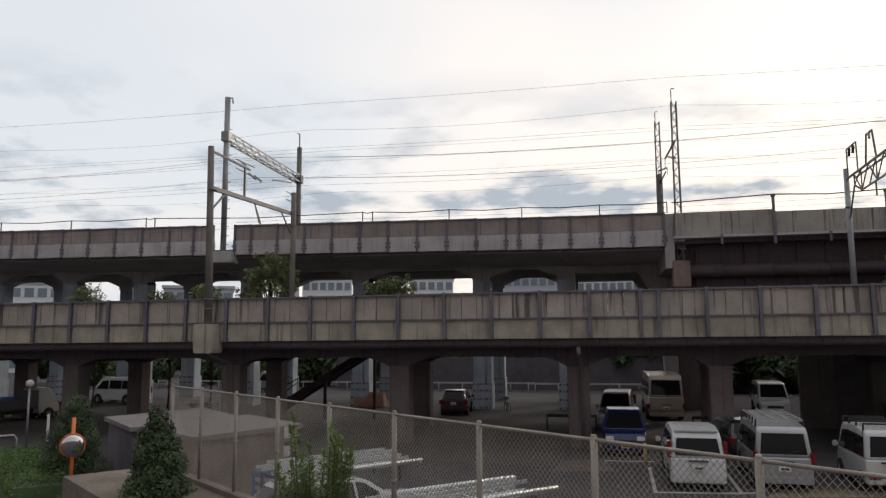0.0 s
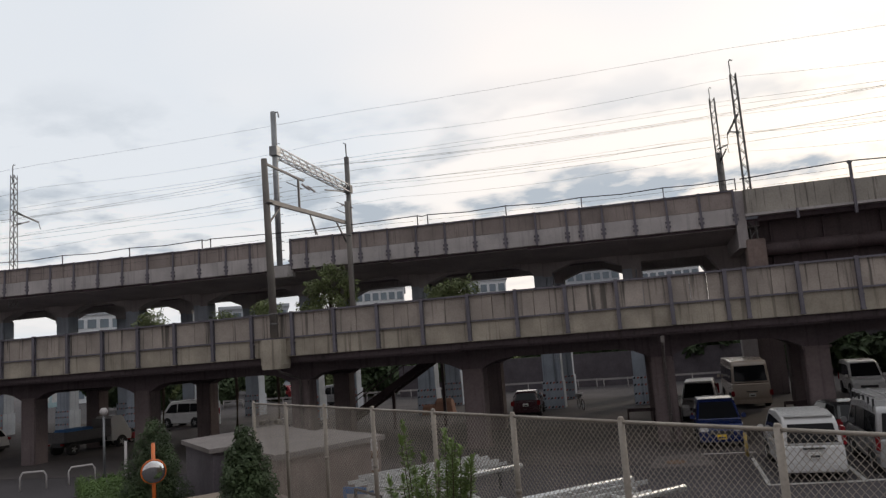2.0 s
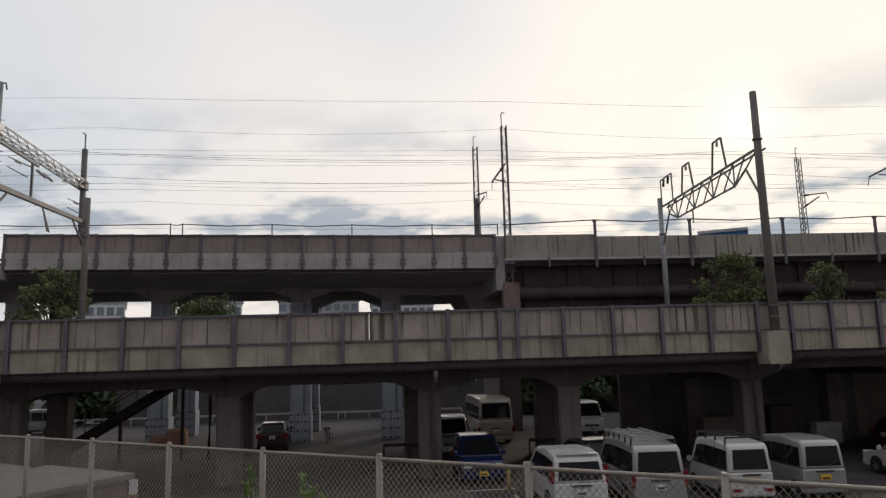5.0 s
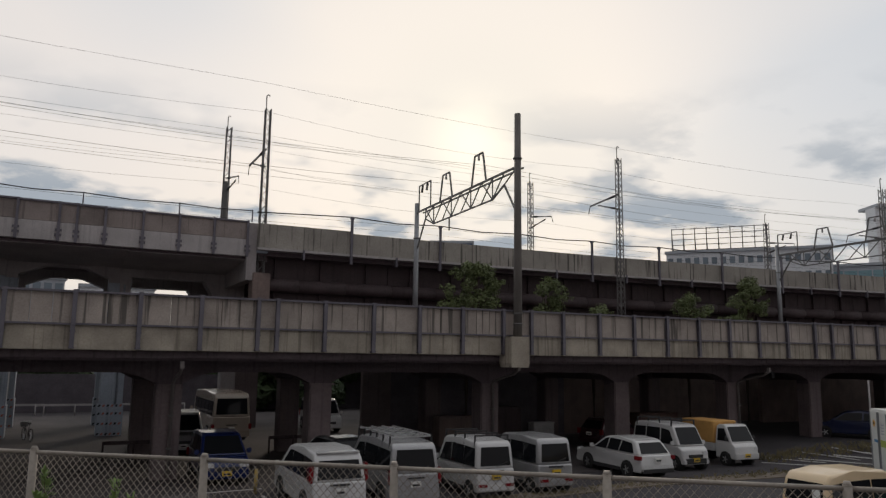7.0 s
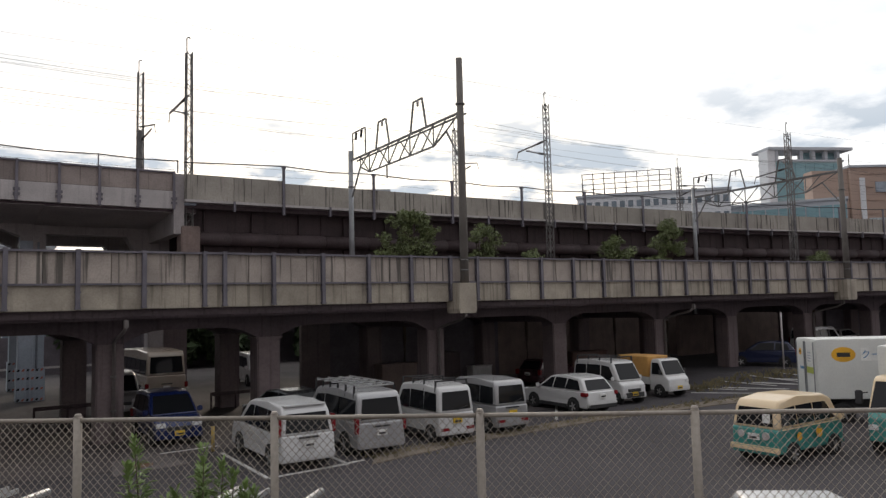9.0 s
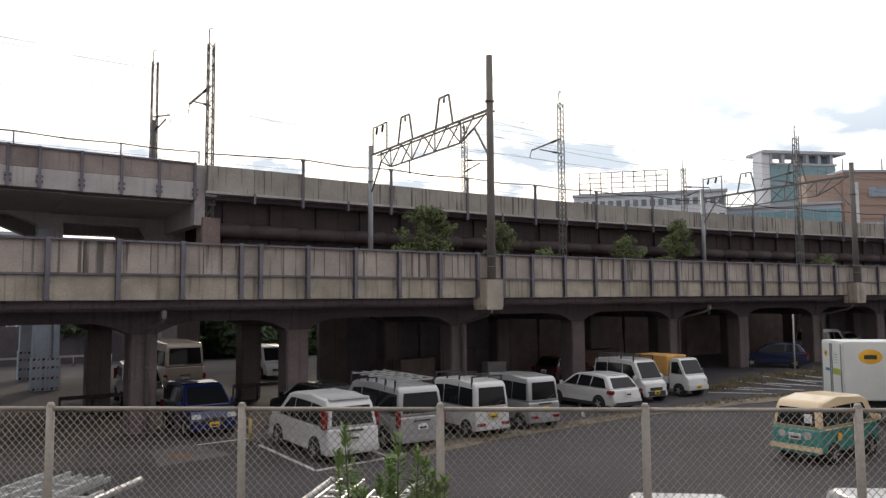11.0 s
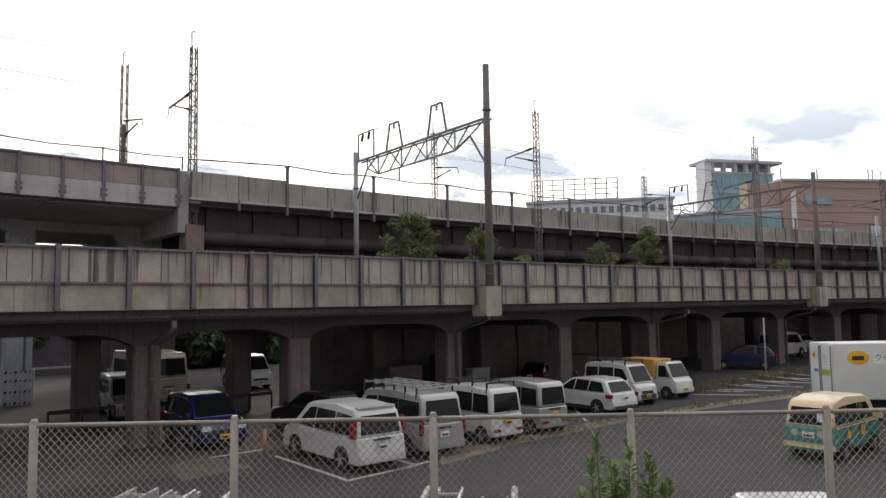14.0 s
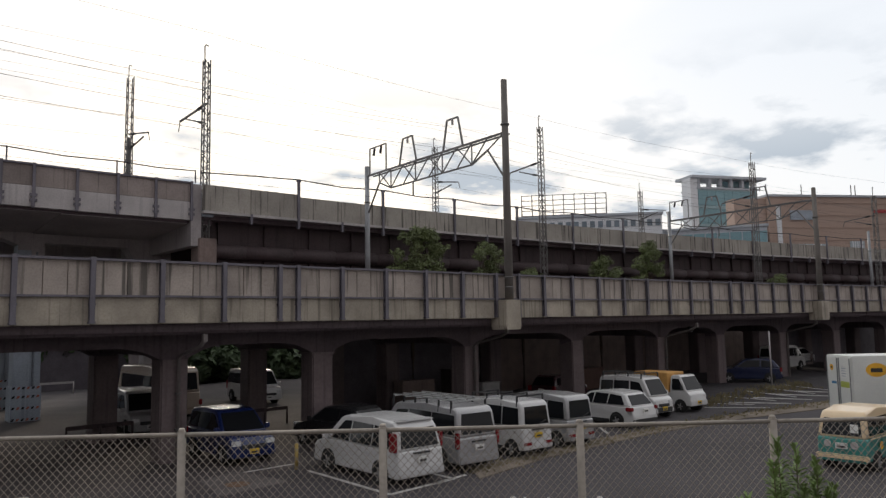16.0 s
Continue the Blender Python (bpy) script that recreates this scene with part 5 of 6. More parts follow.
def flatbed_truck():
    """A small open truck, seen from behind; forward is +y."""
    t = thing("flatbed_truck", "dusty grey flatbed truck with a plain tailgate", "truck", at=pose(-35.2, 37.6, 0.014, 0, 0, -12))
    part("bed_floor", box(-0.85, 0.85, -1.5, 1.5, 0.72, 0.82), "grey", t)
    for x in (-0.85, 0.82):
        part("side_board", box(x, x + 0.03, -1.5, 1.5, 0.82, 1.3), "grey", t)
    part("tailgate", box(-0.85, 0.85, -1.54, -1.5, 0.74, 1.32, bevel=0.01), "grey", t)
    part("headboard", box(-0.85, 0.85, 1.5, 1.54, 0.82, 1.75), "mast", t)
    up = [(1.6, 0.95), (1.62, 1.75), (1.75, 1.88), (2.35, 1.88), (2.5, 1.8), (2.95, 0.95)]
    part("cab_lower", hull([(1.6, 0.4), (1.6, 1.0), (2.9, 1.0), (3.05, 0.85), (3.06, 0.4)], 1.66, 1.66, 0, 1, length=3.1), "white", t)
    part("cab", hull(up, 1.66, 1.46, 0.95, 1.88, length=3.1), "white", t)
    part("chassis", box(-0.4, 0.4, -1.4, 2.8, 0.45, 0.72), "plastic", t)
    for s in (-1, 1):
        part("tail_light", box(s * 0.62 - 0.12, s * 0.62 + 0.12, -1.53, -1.46, 0.56, 0.68), "tail", t)
    part("load", box(-0.6, 0.5, -1.2, 0.6, 0.83, 1.42, bevel=0.06), "blue_sheet", t, "load under a blue sheet")
    add_wheels(t, (-0.9, 2.3), 0.31, 1.66)


flatbed_truck()


def scooter(x, y, turn, mat):
    t = thing("scooter", "small parked scooter with a dark seat", "scooter", "scooters", at=pose(x, y, 0.014, 0, 0, turn))
    for yy in (-0.6, 0.6):
        tyre = part("tyre", wheel_mesh(0.24, 0.1), "black", t, at=pose(0, yy, 0.24))
        part("rim", rim_mesh(0.24, 0.1, 1), "rim", tyre)
    part("body", hull([(-0.8, 0.45), (-0.7, 0.75), (0.0, 0.7), (0.05, 0.3), (-0.5, 0.3)], 0.3, 0.26, 0.3, 0.75, bevel=0.05), mat, t)
    part("floor_board", box(-0.15, 0.15, 0.0, 0.42, 0.28, 0.34), "plastic", t)
    part("leg_shield", hull([(0.38, 0.3), (0.52, 0.95), (0.6, 0.95), (0.5, 0.3)], 0.4, 0.3, 0.3, 0.95, bevel=0.02), mat, t)
    part("seat", hull([(-0.75, 0.75), (-0.7, 0.85), (-0.1, 0.82), (-0.05, 0.72)], 0.28, 0.24, 0.7, 0.85, bevel=0.03), "black", t)
    part("handlebar", bar((-0.32, 0.5, 1.02), (0.32, 0.5, 1.02), 0.04), "plastic", t)
    part("fork", bar((0, 0.62, 0.3), (0, 0.5, 1.0), 0.06), "plastic", t)


for k in range(3):
    scooter(-35.6 + 0.75 * k, 40.9, 150 + 12 * k, ("white", "darkcar", "red")[k])


def bicycle(x, y, turn):
    t = thing("bicycle", "dark city bicycle leaning by the pier", "bicycle", "bicycles", at=pose(x, y, 0.014, 0, 0, turn))
    for yy in (-0.52, 0.52):
        ring = [(0, yy + 0.32 * math.cos(a * math.pi / 10), 0.33 + 0.32 * math.sin(a * math.pi / 10)) for a in range(21)]
        part("tyre", tube(ring, 0.018, 6), "black", t)
        for a in range(6):
            c, d = math.cos(a * math.pi / 6) * 0.31, math.sin(a * math.pi / 6) * 0.31
            part("spoke", bar((0, yy - c, 0.33 - d), (0, yy + c, 0.33 + d), 0.008), "alu", t)
    part("frame", tube([(0, -0.52, 0.33), (0, -0.08, 0.3), (0, 0.40, 0.78), (0, 0.52, 0.33)], 0.018, 6), "plastic", t)
    part("seat_tube", tube([(0, -0.08, 0.3), (0, -0.2, 0.86)], 0.016, 6), "plastic", t)
    part("saddle", box(-0.07, 0.07, -0.32, -0.08, 0.86, 0.92, bevel=0.02), "black", t)
    part("handlebar", bar((-0.26, 0.36, 0.98), (0.26, 0.36, 0.98), 0.025), "alu", t)
    part("basket", box(-0.16, 0.16, 0.45, 0.72, 0.7, 0.93), "mast", t)


bicycle(-24.6, 41.0, 70)
bicycle(-23.7, 41.3, 75)
bicycle(-6.9, 48.5, 20)


def text_mesh(body, size, depth, mat):
    c = bpy.data.curves.new("words", "FONT")
    c.body, c.size, c.extrude, c.align_x = body, size, depth, "CENTER"
    ob = bpy.data.objects.new("words", c)
    scene.collection.objects.link(ob)
    me = bpy.data.meshes.new_from_object(ob.evaluated_get(bpy.context.evaluated_depsgraph_get()))
    bpy.data.objects.remove(ob)
    me.materials.clear()
    me.materials.append(M[mat])
    return me


def box_truck(name, label, at, length=3.6, cab_mat="white"):
    """Forward is +y; the cargo box reaches from the origin back to -length."""
    t = thing(name, label, "truck", "delivery trucks", at=at)
    w = 1.9
    part("cargo_box", box(-w / 2, w / 2, -length, 0, 0.85, 3.0, bevel=0.03), "boxwhite", t)
    part("chassis", box(-0.5, 0.5, -length + 0.2, 1.5, 0.5, 0.85), "plastic", t)
    for s in (-1, 1):
        part("rear_door", box(min(s * 0.015, s * (w / 2 - 0.06)), max(s * 0.015, s * (w / 2 - 0.06)), -length - 0.035, -length, 0.95, 2.93, bevel=0.01), "boxwhite", t)
        part("hinge_bar", bar((s * 0.07, -length - 0.05, 1.0), (s * 0.07, -length - 0.05, 2.9), 0.035), "galv", t)
        part("hinge_bar", bar((s * (w / 2 - 0.1), -length - 0.05, 1.0), (s * (w / 2 - 0.1), -length - 0.05, 2.9), 0.03), "galv", t)
        part("tail_light", box(s * 0.75 - 0.12, s * 0.75 + 0.12, -length - 0.04, -length, 0.7, 0.82), "tail", t)
        # oval emblem and lettering on the sides
        bm = bmesh.new()
        ring = [bm.verts.new((s * (w / 2 + 0.004), -length + 0.95 + 0.42 * math.cos(a * math.pi / 12), 2.45 + 0.27 * math.sin(a * math.pi / 12))) for a in range(24)]
        back = [bm.verts.new((s * (w / 2 - 0.01), v.co.y, v.co.z)) for v in ring]
        bm.faces.new(ring), bm.faces.new(back[::-1])
        for i in range(24):
            bm.faces.new((ring[i], ring[(i + 1) % 24], back[(i + 1) % 24], back[i]))
        oval = part("emblem", bm, "logo", t, "yellow oval emblem")
        part("emblem_shape", box(s * (w / 2 + 0.002) - 0.006, s * (w / 2 + 0.002) + 0.006, -length + 0.72, -length + 1.18, 2.36, 2.52, bevel=0.004), "plastic", oval)
        part("sign_panel", box(min(s * w / 2 - 0.002, s * (w / 2 + 0.004)), max(s * w / 2 - 0.002, s * (w / 2 + 0.004)), -length + 1.55, -length + 2.55, 2.22, 2.68), "plate_white", t)
        part("sign_panel", box(min(s * w / 2 - 0.002, s * (w / 2 + 0.004)), max(s * w / 2 - 0.002, s * (w / 2 + 0.004)), -length + 2.58, -length + 3.3, 2.22, 2.68), "lime", t, "yellow green sign panel")
        part("lettering", text_mesh("クール", 0.34, 0.004, "sky_letter"), None, t, "blue lettering", pose(s * (w / 2 + 0.008), -length + 2.05, 2.32, 90, 0, 90 * s))
    small = part("emblem", tube([(-0.5, -length - 0.04, 2.5), (-0.5, -length - 0.03, 2.5)], 0.13, 18), "logo", t, "round yellow emblem")
    part("emblem_shape", box(-0.56, -0.44, -length - 0.046, -length - 0.038, 2.47, 2.54), "plastic", small)
    part("notice", box(0.2, 0.6, -length - 0.042, -length - 0.034, 2.1, 2.6), "plate_white", t)
    for j in range(4):
        part("notice_bar", box(0.25, 0.55, -length - 0.046, -length - 0.04, 2.18 + 0.1 * j, 2.21 + 0.1 * j), "jacket", t)
    part("notice", box(0.12, 0.75, -length - 0.042, -length - 0.034, 1.75, 1.98), "lime", t)
    part("notice", box(-0.55, -0.2, -length - 0.042, -length - 0.034, 1.85, 1.95), "sky_letter", t)
    up = [(0.12, 1.2), (0.15, 2.05), (0.3, 2.18), (0.95, 2.18), (1.15, 2.08), (1.62, 1.2)]
    part("cab_lower", hull([(0.12, 0.4), (0.12, 1.22), (1.6, 1.22), (1.74, 1.05), (1.76, 0.4)], 1.74, 1.74, 0, 1), cab_mat, t)
    part("cab", hull(up, 1.74, 1.54, 1.2, 2.18, length=1.8), "boxwhite" if cab_mat != "teal" else "cream", t)

    def half(y, z):
        return (1.74 - 0.2 * min(1, max(0, (z - 1.2) / 0.98))) / 2
    part("windscreen", pane_end(up[4], up[5], half, 0.04, 0.92, 0.08), "glass", t)
    for s in (-1, 1):
        part("side_window", pane_side([(0.25, 1.3), (0.25, 1.95), (0.95, 1.95), (1.35, 1.3)], half, s), "glass", t)
        part("wing_mirror", box(s * 1.08 - 0.1, s * 1.08 + 0.1, 1.45, 1.55, 1.4, 1.8, bevel=0.03), "plastic", t)
        part("mirror_arm", bar((s * 0.85, 1.45, 1.75), (s * 1.08, 1.5, 1.7), 0.03), "plastic", t)
        part("headlight", box(s * 0.68 - 0.13, s * 0.68 + 0.13, 1.66, 1.78, 0.7, 0.88, bevel=0.03), "lens", t)
    add_wheels(t, (-length + 0.9, 0.95), 0.34, 1.74)
    return t


box_truck("delivery_truck", "white box truck with yellow oval emblems on its sides", at_site(20.75, 16.0, -131))
box_truck("delivery_truck", "white box truck with a teal cab", at_site(15.55, 13.6, 100), cab_mat="teal")

# vans near the fence, roofs with ladders
def ladder(name, p, q, w, label):
    t = thing(name, label, "ladder", "ladders")
    p, q = Vector(p), Vector(q)
    d = (q - p).normalized()
    side = d.cross(Vector((0, 0, 1))).normalized() * w / 2
    for s in (-1, 1):
        part("rail", bar(p + side * s, q + side * s, 0.035, 0.075), "alu", t)
    n = int((q - p).length / 0.3)
    for i in range(1, n):
        c = p.lerp(q, i / n)
        part("rung", bar(c - side, c + side, 0.035), "alu", t)
    return t


def ladder_car(x, y, turn, label, load):
    vehicle("wagon", "work_car", label, at_site(x, y, turn), "white", category="car", rack=2)
    m = at_site(x, y, turn)
    for dx, dy, dz, l in load:
        ladder("ladder", m @ Vector((dx, dy - l, 1.74 + dz)), m @ Vector((dx + 0.05, dy + l, 1.76 + dz)), 0.36, "aluminium ladder tied on the roof of a car")
    pipe = thing("pipe_case", "long silver pipe case on the roof of a car", "pipe", at=m)
    for x in ((0.74,) if len(load) > 2 else (0.62, -0.74)):
        part("tube", tube([(x, -1.5, 1.74), (x, 1.75, 1.74)], 0.055, 10), "alu", pipe)


ladder_car(-6.36, 15.65, -42, "white work car loaded with aluminium ladders near the fence",
           ((-0.62, -0.1, 0.0, 1.75), (-0.6, 0.0, 0.09, 1.6), (0.02, 0.0, 0.0, 1.7), (0.05, -0.1, 0.09, 1.55), (0.4, -0.5, 0.0, 1.4)))
ladder_car(-3.2, 13.1, -45, "white work car with two aluminium ladders and pipe cases",
           ((-0.42, -0.1, 0.0, 1.75), (0.28, -0.35, 0.0, 1.4)))
vehicle("kei", "white_van", "white van parked close to the fence", at_site(-0.05, 10.45, -41), "white", category="van")
vehicle("kei", "white_van", "white van parked close to the fence", at_site(2.25, 9.05, -40), "white", category="van")


# ---- fence and retaining wall ----
F0, FD = Vector((-0.95, 8.08, 0)) * K, Vector((-1.342, 1.073, 0)).normalized()
STEP = 1.765 * K
FTOP, FBASE = 3.19 * K, 1.45


def fence():
    t = thing("chain_link_fence", "beige chain-link fence with round posts on a low wall", "fence", kind="structure")
    ang = math.degrees(math.atan2(FD.y, FD.x))
    post = mesh_of(tube([(0, 0, FBASE), (0, 0, FTOP + 0.03)], 0.040, 10), "fence", "post")
    cap = mesh_of(tube([(0, 0, FTOP + 0.02), (0, 0, FTOP + 0.06)], 0.04, 10, radii=[0.041, 0.026]), "fence", "cap")
    clamp = mesh_of(tube([(0, 0, -0.03), (0, 0, 0.03)], 0.046, 10), "fence", "clamp")
    rail = mesh_of(tube([(0, 0, FTOP), (STEP, 0, FTOP)], 0.021, 8), "fence", "top_rail")
    bm = bmesh.new()
    pitch, h = 0.075, FTOP - FBASE
    n = int(STEP / pitch)
    slant = h * 0.92
    k = -int(slant / pitch) - 1
    while k < n + 1:
        for s in (1, -1):
            x0 = k * pitch if s > 0 else k * pitch + slant
            a, b = Vector((x0, 0.004 * s, FBASE)), Vector((x0 + s * slant, 0.004 * s, FTOP))
            lo, hi = max(0.0, min(a.x, b.x)), min(STEP, max(a.x, b.x))
            if hi - lo > 0.02:
                fa, fb = (lo - a.x) / (b.x - a.x), (hi - a.x) / (b.x - a.x)
                bar(a.lerp(b, fa), a.lerp(b, fb), 0.0048, bm=bm)
        k += 1
    mesh = mesh_of(bm, "fence", "wire_mesh")
    for i in range(-9, 8):
        c = F0 + FD * (STEP * i)
        at = pose(c.x, c.y, 0, 0, 0, ang)
        p = part("post", post, None, t, at=at)
        part("cap", cap, None, t, at=at)
        for z in (FTOP - 1.0,):
            part("clamp", clamp, None, t, at=pose(c.x, c.y, z))
        if i < 7:
            part("top_rail", rail, None, t, at=at)
            tagged(part("wire_mesh", mesh, None, t, at=at), kind="stuff")
    w0, w1 = F0 - FD * STEP * 9.3, F0 + FD * STEP * 7.6
    n2 = Vector((-FD.y, FD.x, 0)) * 0.12
    wall = new("retaining_wall", mesh_of(slab([tuple((v)[:2]) for v in (w0 - n2, w1 - n2, w1 + n2, w0 + n2)], -0.2, FBASE + 0.02), "brownwall"))
    tagged(wall, "low brown concrete wall under the fence", "wall", kind="structure")
    n3 = Vector((FD.y, -FD.x, 0))
    n3 = n3 if n3.y < 0 else -n3
    bed = new("planting_bed", mesh_of(slab([tuple((v)[:2]) for v in (w0 + n3 * 0.13, w1 + n3 * 0.13, w1 + n3 * 2.2, w0 + n3 * 2.2)], -0.2, FBASE - 0.08), "dirt"))
    tagged(bed, "raised strip of soil behind the fence wall", "planting bed", kind="structure")


fence()


# ---- plants ----
def leaves(centres, count, size, seed, spread=1.0):
    """A crown of many small leaves round clump centres (x, y, z, radius)."""
    rnd = random.Random(seed)
    verts, faces = [], []
    total = sum(c[3] ** 2 for c in centres)
    for cx, cy, cz, r in centres:
        for _ in range(int(count * r * r / total)):
            d = Vector((rnd.gauss(0, 1), rnd.gauss(0, 1), rnd.gauss(0, 1))).normalized()
            p = Vector((cx, cy, cz)) + d * r * (0.55 + 0.5 * rnd.random()) * spread
            n = (d + Vector((rnd.uniform(-0.8, 0.8), rnd.uniform(-0.8, 0.8), rnd.uniform(-0.2, 1.0)))).normalized()
            a = n.orthogonal().normalized()
            a.rotate(Matrix.Rotation(rnd.uniform(0, 6.28), 3, n))
            b = n.cross(a)
            s = size * rnd.uniform(0.6, 1.3)
            i = len(verts)
            verts += [p - a * s, p + b * s * 0.45 + n * s * 0.15, p + a * s, p - b * s * 0.45 + n * s * 0.15]
            faces.append((i, i + 1, i + 2, i + 3))
    me = bpy.data.meshes.new("crown")
    me.from_pydata([tuple(v) for v in verts], [], faces)
    return me


def leafy(parent, centres, count, size, seed, mat, name="crown", spread=1.0):
    me = leaves(centres, count, size, seed, spread)
    me.materials.append(M[mat])
    return part(name, me, None, parent)


def tree(name, x, y, top, width, seed, label, count=5000, mat="leaf", size=0.085):
    """A thin tree in the gap behind the deck; the crown leans out towards the open side and rises to top."""
    t = thing(name, label, "tree", "trees between the viaducts", at=pose(x, y, 0))
    rnd = random.Random(seed)
    fork = 5.4
    part("trunk", tube([(0, 0, 0), (0.05, 0.05, fork * 0.5), (-0.05, 0, fork), (0.05, -0.5, top - 1.0)], 0.1, 8, radii=[0.13, 0.11, 0.08, 0.03]), "bark", t)
    cs = []
    for i in range(int(9 + 4 * width)):
        u = rnd.random() ** 0.8
        rr = width / 2 * (1 - u ** 2.2) ** 0.5
        cx = rnd.uniform(-1, 1) * rr
        cz = 6.0 + (top - 0.35 - 6.0) * u
        c = (cx, -0.75 + rnd.uniform(-0.5, 0.3), cz, rnd.uniform(0.24, 0.5))
        cs.append(c)
        part("limb", tube([(0, -0.1, min(fork + 0.4, cz - 0.5)), (cx * 0.55, c[1] * 0.6, cz - 0.35), c[:3]], 0.03, 5, radii=[0.045, 0.026, 0.01]), "bark", t)
        # outer sprays break up the outline
        for _ in range(3):
            cs.append((cx + rnd.uniform(-0.55, 0.55), c[1] + rnd.uniform(-0.4, 0.3), cz + rnd.uniform(-0.35, 0.42), rnd.uniform(0.10, 0.2)))
    leafy(t, cs, count, size, seed, mat, spread=1.05)
    return t


tree("tree", 15.9, 42.3, 10.55, 4.3, 3, "green broadleaf tree rising between the two viaducts", 7000)
tree("tree", 21.3, 42.1, 9.7, 2.6, 5, "green broadleaf tree rising between the two viaducts", 3600)
tree("tree", 25.0, 41.8, 8.3, 2.0, 8, "low green tree between the two viaducts", 1800)
tree("tree", 32.7, 41.2, 9.5, 4.8, 13, "broad green tree between the two viaducts", 5200)
tree("tree", 37.9, 40.8, 10.9, 4.6, 21, "green broadleaf tree rising between the two viaducts", 7000)
tree("tree", 53.5, 38.2, 8.4, 4.2, 22, "low green tree between the two viaducts", 3000)
tree("tree", -20.7, 42.4, 10.1, 4.7, 34, "green broadleaf tree rising between the two viaducts", 7500)
tree("tree", -12.7, 42.4, 8.6, 4.2, 55, "broad green tree between the two viaducts", 5200)
tree("tree", -24.7, 42.4, 8.3, 2.6, 56, "low green tree between the two viaducts", 2600)
tree("tree", -27.6, 42.4, 7.8, 2.4, 57, "low green tree between the two viaducts", 2200)
tree("tree", -33.0, 42.4, 8.4, 3.0, 59, "low green tree between the two viaducts", 2800)


def shrub(x, y, z0, height, width, seed, label, mat="leaf_dark", count=19000, size=0.042):
    t = thing("shrub", label, "shrub", "shrubs", at=pose(x * K, y * K, z0))
    part("trunk", tube([(0, 0, -0.1), (0, 0, height * 0.8)], 0.05, 6, radii=[0.06, 0.02]), "bark", t)
    rnd = random.Random(seed)
    cs = []
    for i in range(26):
        u = i / 25
        a = i * 2.4
        rr = width / 2 * math.sqrt(max(0.02, 1 - u ** 1.8)) * rnd.uniform(0.35, 0.75)
        cs.append((rr * math.cos(a), rr * math.sin(a), height * (0.08 + 0.86 * u), width * 0.26 * (1.05 - 0.65 * u)))
    leafy(t, cs, count, size, seed, mat)
    # small inner twigs keep the middle dense
    leafy(t, [(0, 0, height * (0.15 + 0.1 * i), width * 0.30 * (1 - 0.08 * i)) for i in range(7)], count // 3, size * 1.5, seed + 1, mat, "inner_leaves", 0.8)
    return t


shrub(-9.4, 13.4, 0.9, 2.35, 1.5, 101, "dense dark green conical shrub beside the fence")
shrub(-16.05, 19.5, 0.0, 3.0, 2.1, 102, "dense dark green conical shrub by the low building")


def sapling(x, y, z0, height, seed, label):
    """Thin upright stems with narrow leaves in whorls along them."""
    t = thing("sapling", label, "sapling", "saplings by the fence", at=pose(x, y, z0))
    rnd = random.Random(seed)
    for i in range(14):
        dx, dy = rnd.uniform(-0.5, 0.5), rnd.uniform(-0.25, 0.25)
        h = height * (1.0 if i == 0 else rnd.uniform(0.5, 0.95))
        tip = Vector((dx, dy, h))
        part("stem", tube([(dx * 0.3, dy * 0.3, -0.05), (dx * 0.8, dy * 0.8, h * 0.5), tip], 0.012, 5, radii=[0.014, 0.009, 0.003]), "bark", t)
        verts, faces = [], []
        for k in range(330):
            u = 1 - 0.8 * rnd.random() ** 1.1
            c = Vector((dx * (0.3 + 0.7 * u), dy * (0.3 + 0.7 * u), h * u))
            a = rnd.uniform(0, 6.28)
            out = Vector((math.cos(a), math.sin(a), rnd.uniform(0.1, 1.3) + (1.2 if u > 0.93 else 0))).normalized()
            side = out.cross(Vector((0, 0, 1))).normalized()
            length, wide = rnd.uniform(0.06, 0.125) * (1.35 - 0.5 * u), rnd.uniform(0.010, 0.017)
            b = c + out * rnd.uniform(0.0, 0.05)
            n = len(verts)
            verts += [tuple(b), tuple(b + out * length * 0.5 + side * wide), tuple(b + out * length - Vector((0, 0, 0.02))), tuple(b + out * length * 0.5 - side * wide)]
            faces.append((n, n + 1, n + 2, n + 3))
        me = bpy.data.meshes.new("foliage")
        me.from_pydata(verts, [], faces)
        me.materials.append(M["leaf_bright"])
        part("foliage", me, None, t)
    return t


sapling(-5.02, 10.72, FBASE - 0.1, 2.17, 201, "young bright green sapling against the fence")
sapling(-5.38, 11.0, FBASE - 0.1, 1.6, 202, "young bright green sapling against the fence")


def hedge(x0, y0, x1, y1, w, h, seed, label):
    t = thing("hedge", label, "hedge", "hedges")
    rnd = random.Random(seed)
    p, q = Vector((x0, y0, 0)) * K, Vector((x1, y1, 0)) * K
    d = (q - p)
    n = d.normalized().cross(Vector((0, 0, 1)))
    core = [tuple((p + n * s * w * 0.38)[:2]) for s in (-1, 1)] + [tuple((q + n * s * w * 0.38)[:2]) for s in (1, -1)]
    part("core", slab(core, 0, h * 0.6), "leaf_dark", t)
    cs = []
    for i in range(int(d.length / 0.28)):
        for s in (-0.4, -0.2, 0, 0.2, 0.4):
            c = p + d * ((i + rnd.random()) / int(d.length / 0.28)) + n * s * w
            cs.append((c.x, c.y, h * rnd.uniform(0.62, 0.80), 0.2))
            cs.append((c.x, c.y, h * rnd.uniform(0.2, 0.5), 0.22))
    leafy(t, cs, int(d.length * 2600), 0.04, seed, "grass", "leaves", 1.0)
    return t


